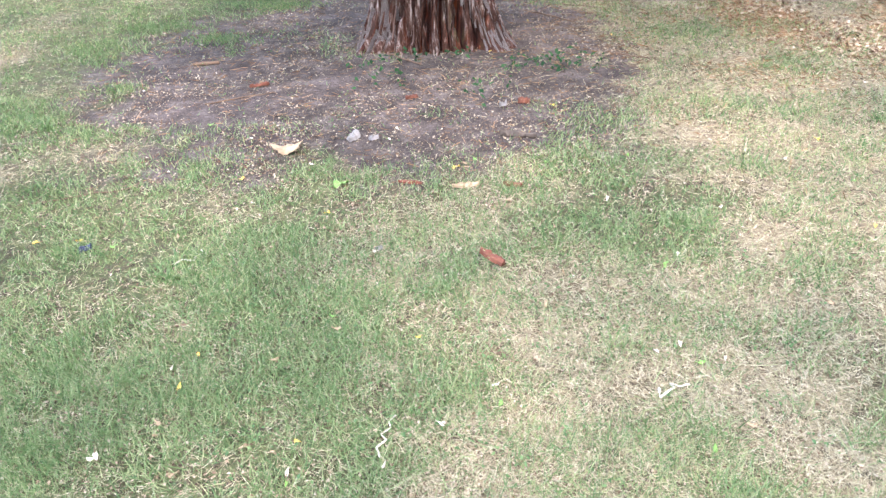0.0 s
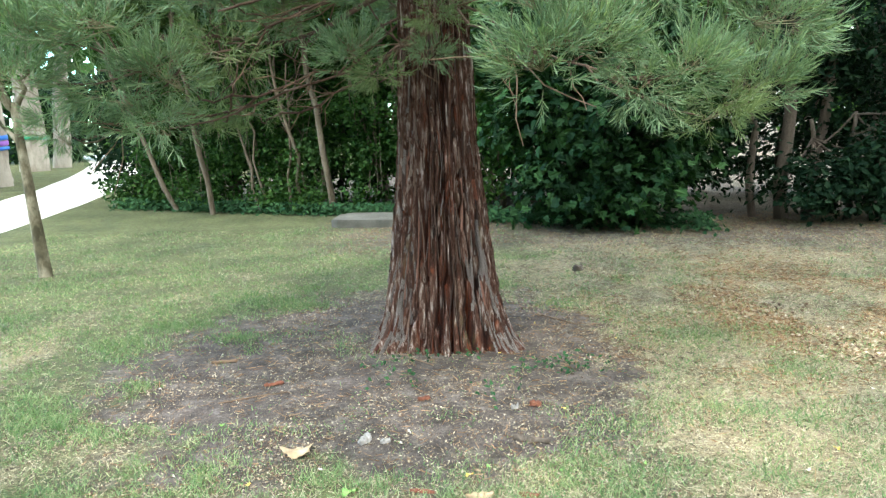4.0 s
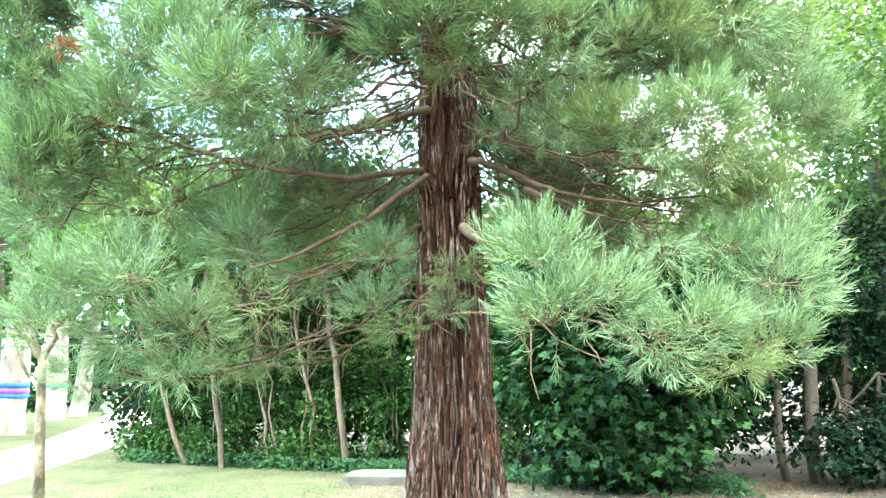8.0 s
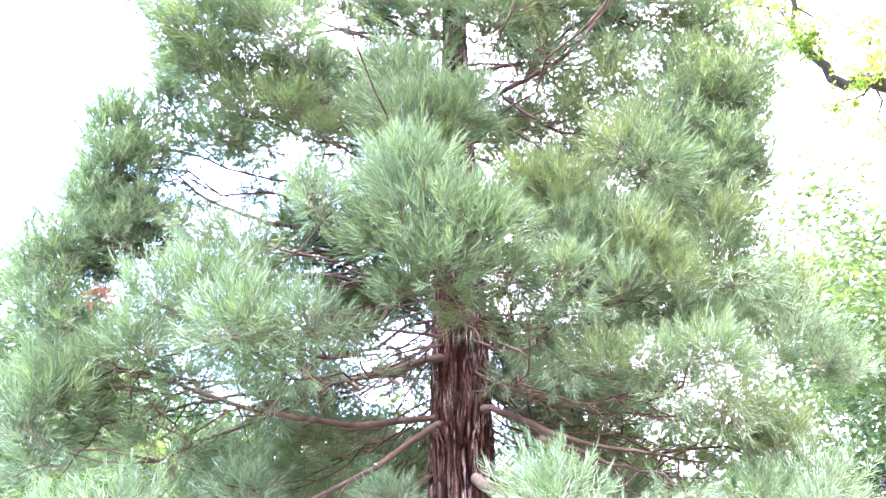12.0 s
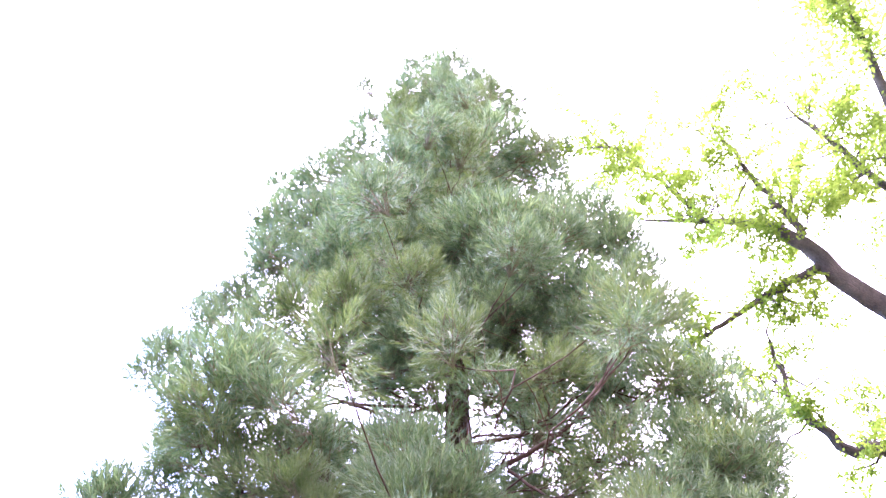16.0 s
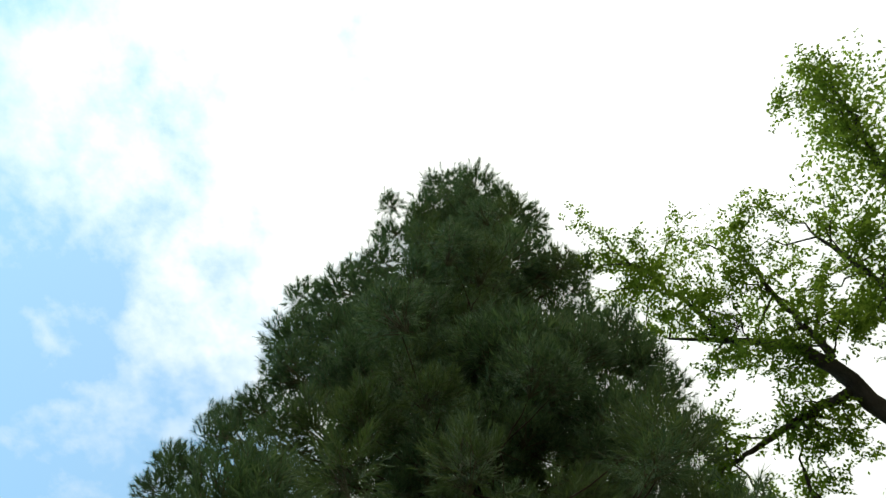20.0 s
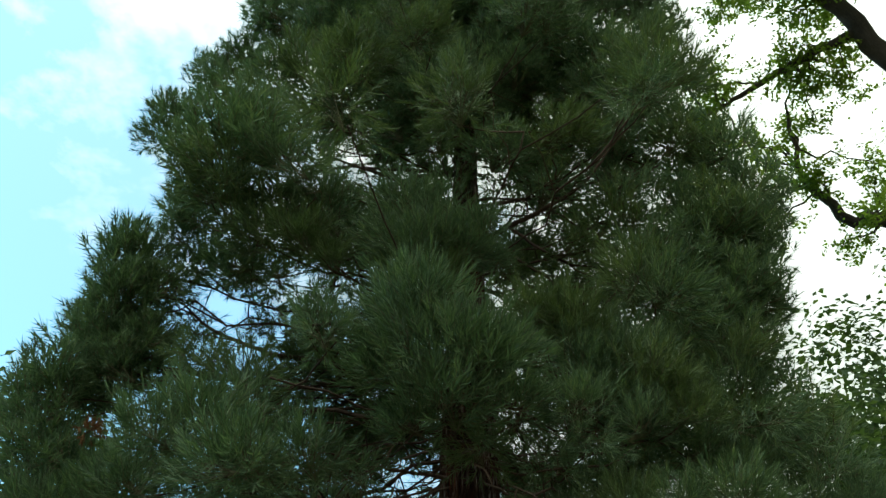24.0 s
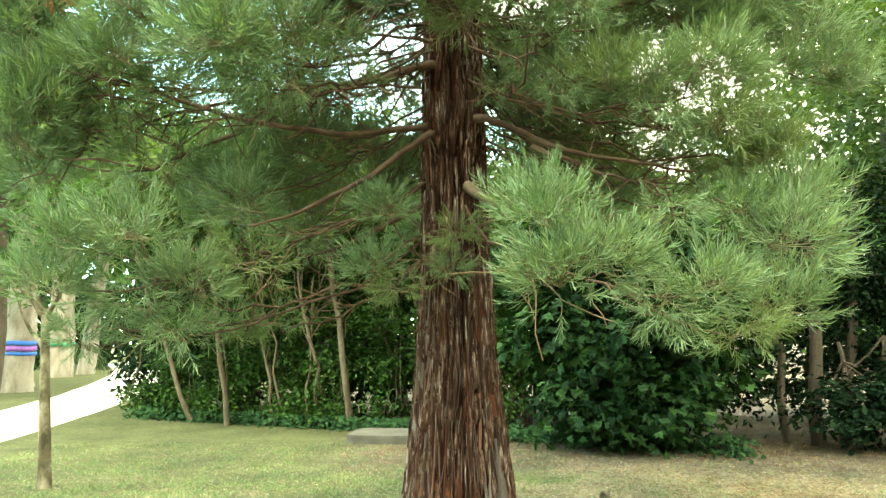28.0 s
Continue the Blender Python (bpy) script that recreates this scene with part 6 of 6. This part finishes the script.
def chunk(name, x, y, ln, wd, ht, yaw, mat, label, category, seed, lift=0.0):
    """A broken piece of bark or wood: a ragged bent slab."""
    rng = np.random.default_rng(seed)
    n = 9
    t = np.linspace(-0.5, 0.5, n)
    rows = []
    w = 0.5 * wd * (1 - 0.55 * np.abs(2 * t) ** 3) * (1 + 0.16 * rng.normal(size=n))
    h = ht * (1 + 0.2 * rng.normal(size=n))
    mid = np.cumsum(rng.normal(0, wd * 0.05, n))
    for a, b in ((-1, 0.12), (-0.75, 0.7), (-0.1, 1.0), (0.6, 0.75), (1, 0.15), (0.4, 0.0), (-0.5, 0.0)):
        rows.append(np.stack([t * ln + rng.normal(0, ln * 0.012, n), mid + a * w, b * h + 0.12 * ht * rng.normal(size=n)], 1))
    v = np.stack(rows, 1).reshape(-1, 3)
    k = len(rows)
    f = [[i * k + j, i * k + (j + 1) % k, (i + 1) * k + (j + 1) % k, (i + 1) * k + j] for i in range(n - 1) for j in range(k)]
    f += [list(range(k))[::-1], [(n - 1) * k + j for j in range(k)]]
    put(name, mesh(name, v, f, mat), None, pose(x, y, float(ground_z(x, y)) + 0.004 + lift, 0, 0, yaw), label, category)


chunk("bark_piece", 0.14, 2.36, 0.13, 0.045, 0.022, -50, MAT_REDBARK, "red-brown piece of bark lying on the dry grass", "bark", 701, 0.018)
chunk("bark_piece", -0.22, 3.08, 0.12, 0.03, 0.014, -4, MAT_REDBARK, "narrow red bark piece at the edge of the soil", "bark", 702)
chunk("bark_piece", 0.28, 3.02, 0.1, 0.04, 0.016, -14, MAT_REDBARK, "red bark piece at the edge of the soil", "bark", 703)
chunk("bark_piece", 0.05, 3.03, 0.13, 0.04, 0.018, 12, MAT_DRYLEAF, "pale buff bark piece at the edge of the soil", "bark", 704)
chunk("bark_piece", 0.43, 4.04, 0.07, 0.05, 0.03, -20, MAT_REDBARK, "small red bark piece on the soil", "bark", 705)
chunk("bark_piece", -1.27, 4.5, 0.13, 0.035, 0.02, 24, MAT_REDBARK, "small red bark piece on the soil", "bark", 706)
chunk("bark_piece", -1.75, 4.95, 0.18, 0.03, 0.02, 10, MAT_TWIG, "dark brown bark piece on the soil", "bark", 707)
chunk("bark_piece", -0.25, 4.15, 0.08, 0.04, 0.02, 5, MAT_REDBARK, "small red bark piece on the soil", "bark", 708)
chunk("wood_piece", 0.35, 3.58, 0.2, 0.035, 0.03, -16, MAT_DARKBARK, "dark weathered stick lying on the soil", "stick", 709)
chunk("stone", -0.56, 3.62, 0.09, 0.07, 0.035, 60, MAT_STONE, "grey stone lying on the soil", "stone", 710)
chunk("stone", -0.44, 3.6, 0.055, 0.04, 0.022, 20, MAT_STONE, "small pale stone lying on the soil", "stone", 711)
chunk("stone", 0.3, 4.0, 0.045, 0.04, 0.025, 20, MAT_STONE, "small pale stone lying on the soil", "stone", 712)
chunk("stone", -0.33, 2.5, 0.03, 0.022, 0.014, 20, MAT_STONE, "small pale stone in the grass", "stone", 713)
chunk("plastic_scrap", -1.6, 2.55, 0.06, 0.035, 0.02, 50, MAT_DARKBIT, "dark blue scrap of plastic in the grass", "scrap", 714)
chunk("cone_scrap", 1.35, 7.9, 0.12, 0.1, 0.06, 50, MAT_DARKBARK, "dark clod lying in the grass", "clod", 715)


def curled_leaf(name, x, y, size, yaw, mat, label, seed, lobes=True):
    """A fallen leaf: a lobed, cupped blade with thickness and a stalk."""
    rng = np.random.default_rng(seed)
    n = 40 if lobes else 18
    th = np.linspace(0, 2 * np.pi, n, endpoint=False)
    r = 0.62 + (0.3 * np.abs(np.cos(2.5 * th)) ** 1.4 if lobes else 0) + 0.04 * rng.normal(size=n)
    ex = 1.0 if lobes else 0.36
    rows = []
    for q in (0.0, 0.45, 0.75, 1.0):
        px, py = q * r * np.cos(th), q * r * np.sin(th) * ex
        z = 0.16 * q ** 2 * (np.sin(th * 2 + seed) + 0.6 * np.sin(th * 5 + seed)) + 0.1
        rows.append(np.stack([px, py, z], 1))
    up = np.concatenate(rows) * size
    lo = up - np.array([0, 0, 0.001])
    v = np.concatenate([up, lo])
    f = []
    for i in range(3):
        for j in range(n):
            k = (j + 1) % n
            f.append([i * n + j, (i + 1) * n + j, (i + 1) * n + k, i * n + k])
    m = len(up)
    f += [[q + m for q in e[::-1]] for e in f]
    f += [[3 * n + j, m + 3 * n + j, m + 3 * n + (j + 1) % n, 3 * n + (j + 1) % n] for j in range(n)]
    ob = put(name, mesh(name, v, f, mat, smooth=True), None, pose(x, y, float(ground_z(x, y)) + 0.012, rng.normal(0, 7), rng.normal(0, 7), yaw), label, "leaf")
    sv, sf = tube(np.array([(-0.3, 0, 0.1), (-0.8, 0.03, 0.1), (-1.2, 0.1, 0.02)]) * size, (0.0016, 0.0013, 0.001), 5)
    put("stalk", mesh("stalk", sv, sf, MAT_TWIG), ob)


curled_leaf("fallen_leaf", -0.9, 3.49, 0.105, 30, MAT_DRYLEAF, "large curled dry maple leaf on the soil", 731)
curled_leaf("fallen_leaf", -0.56, 3.08, 0.07, 10, MAT_GREENLEAF, "yellow-green fallen leaf at the edge of the soil", 732, False)


def small_leaves():
    """Single fallen leaves that show among the grass."""
    rng = np.random.default_rng(740)
    kinds = ((MAT_PALELEAF, "bleached narrow leaf fallen in the grass"), (MAT_YELLOWLEAF, "yellow leaf fallen in the grass"), (MAT_DRYLEAF, "buff dry leaf fallen in the grass"), (MAT_GREENLEAF, "green leaf lying in the grass"))
    for i in range(104):
        y = 1.1 * (6.5 / 1.1) ** rng.random()
        x = rng.uniform(-0.62, 0.62) * (y + 0.5) - 0.05
        mat, lab = kinds[(0, 0, 1, 2, 2, 3)[i % 6]]
        curled_leaf("fallen_leaf", x, y, rng.uniform(0.018, 0.034), rng.uniform(0, 360), mat, lab, 741 + i, False)


small_leaves()


def foot_ivy():
    """Ivy creeping over the soil against the trunk."""
    rng = np.random.default_rng(760)
    cs = []
    for x, y, n, s in ((0.72, 4.72, 60, 0.17), (0.55, 4.62, 26, 0.1), (0.06, 4.86, 18, 0.06), (-0.32, 4.83, 16, 0.07), (-0.55, 4.74, 18, 0.09), (-0.4, 4.45, 22, 0.13), (0.15, 4.2, 16, 0.14)):
        px, py = x + rng.normal(0, s, n), y + rng.normal(0, s * 0.7, n)
        cs.append(np.stack([px, py, ground_z(px, py) + rng.uniform(0.01, 0.06, n)], 1))
    c = np.concatenate(cs)
    n = len(c)
    nor = np.stack([rng.normal(0, 0.5, n), rng.normal(-0.3, 0.5, n), np.ones(n)], 1)
    put("trunk_ivy", leaf_mesh("trunk_ivy", c, nor, rng.uniform(0.025, 0.05, n), MAT_IVY, rng), label="small ivy leaves creeping over the soil at the trunk", category="ivy", kind="stuff")


foot_ivy()


def ground_twig(x0, y0, x1, y1, r, label, mat=MAT_TWIG):
    p = bend((x0, y0, 0), (x1, y1, 0), 0, 0.012, 7)
    p[:, 2] = ground_z(p[:, 0], p[:, 1]) + r + 0.003
    v, f = tube(p, np.linspace(r, r * 0.5, 7), 6)
    put("fallen_twig", mesh("fallen_twig", v, f, mat, smooth=True), None, None, label, "twig")


for row in ((-1.05, 2.02, -0.9, 2.06, 0.004), (-1.55, 4.2, -1.15, 4.35, 0.005), (0.95, 6.25, 1.3, 6.05, 0.005), (0.7, 5.95, 1.0, 5.6, 0.007), (-0.45, 4.95, -0.2, 4.72, 0.006), (1.1, 4.9, 1.35, 4.75, 0.006), (-1.6, 3.1, -2.1, 2.95, 0.004), (0.1, 1.85, 0.22, 1.75, 0.004), (1.5, 1.6, 1.42, 1.75, 0.004)):
    ground_twig(*row, "thin brown twig fallen on the ground")
for row in ((-0.24, 1.38, -0.2, 1.55, 0.004), (-1.18, 2.42, -1.06, 2.5, 0.005), (0.62, 1.62, 0.72, 1.63, 0.005), (1.6, 1.7, 1.75, 1.68, 0.005)):
    ground_twig(*row, "bleached straw-coloured twig lying in the grass", MAT_PALELEAF)

build_turf()
bark_strips()
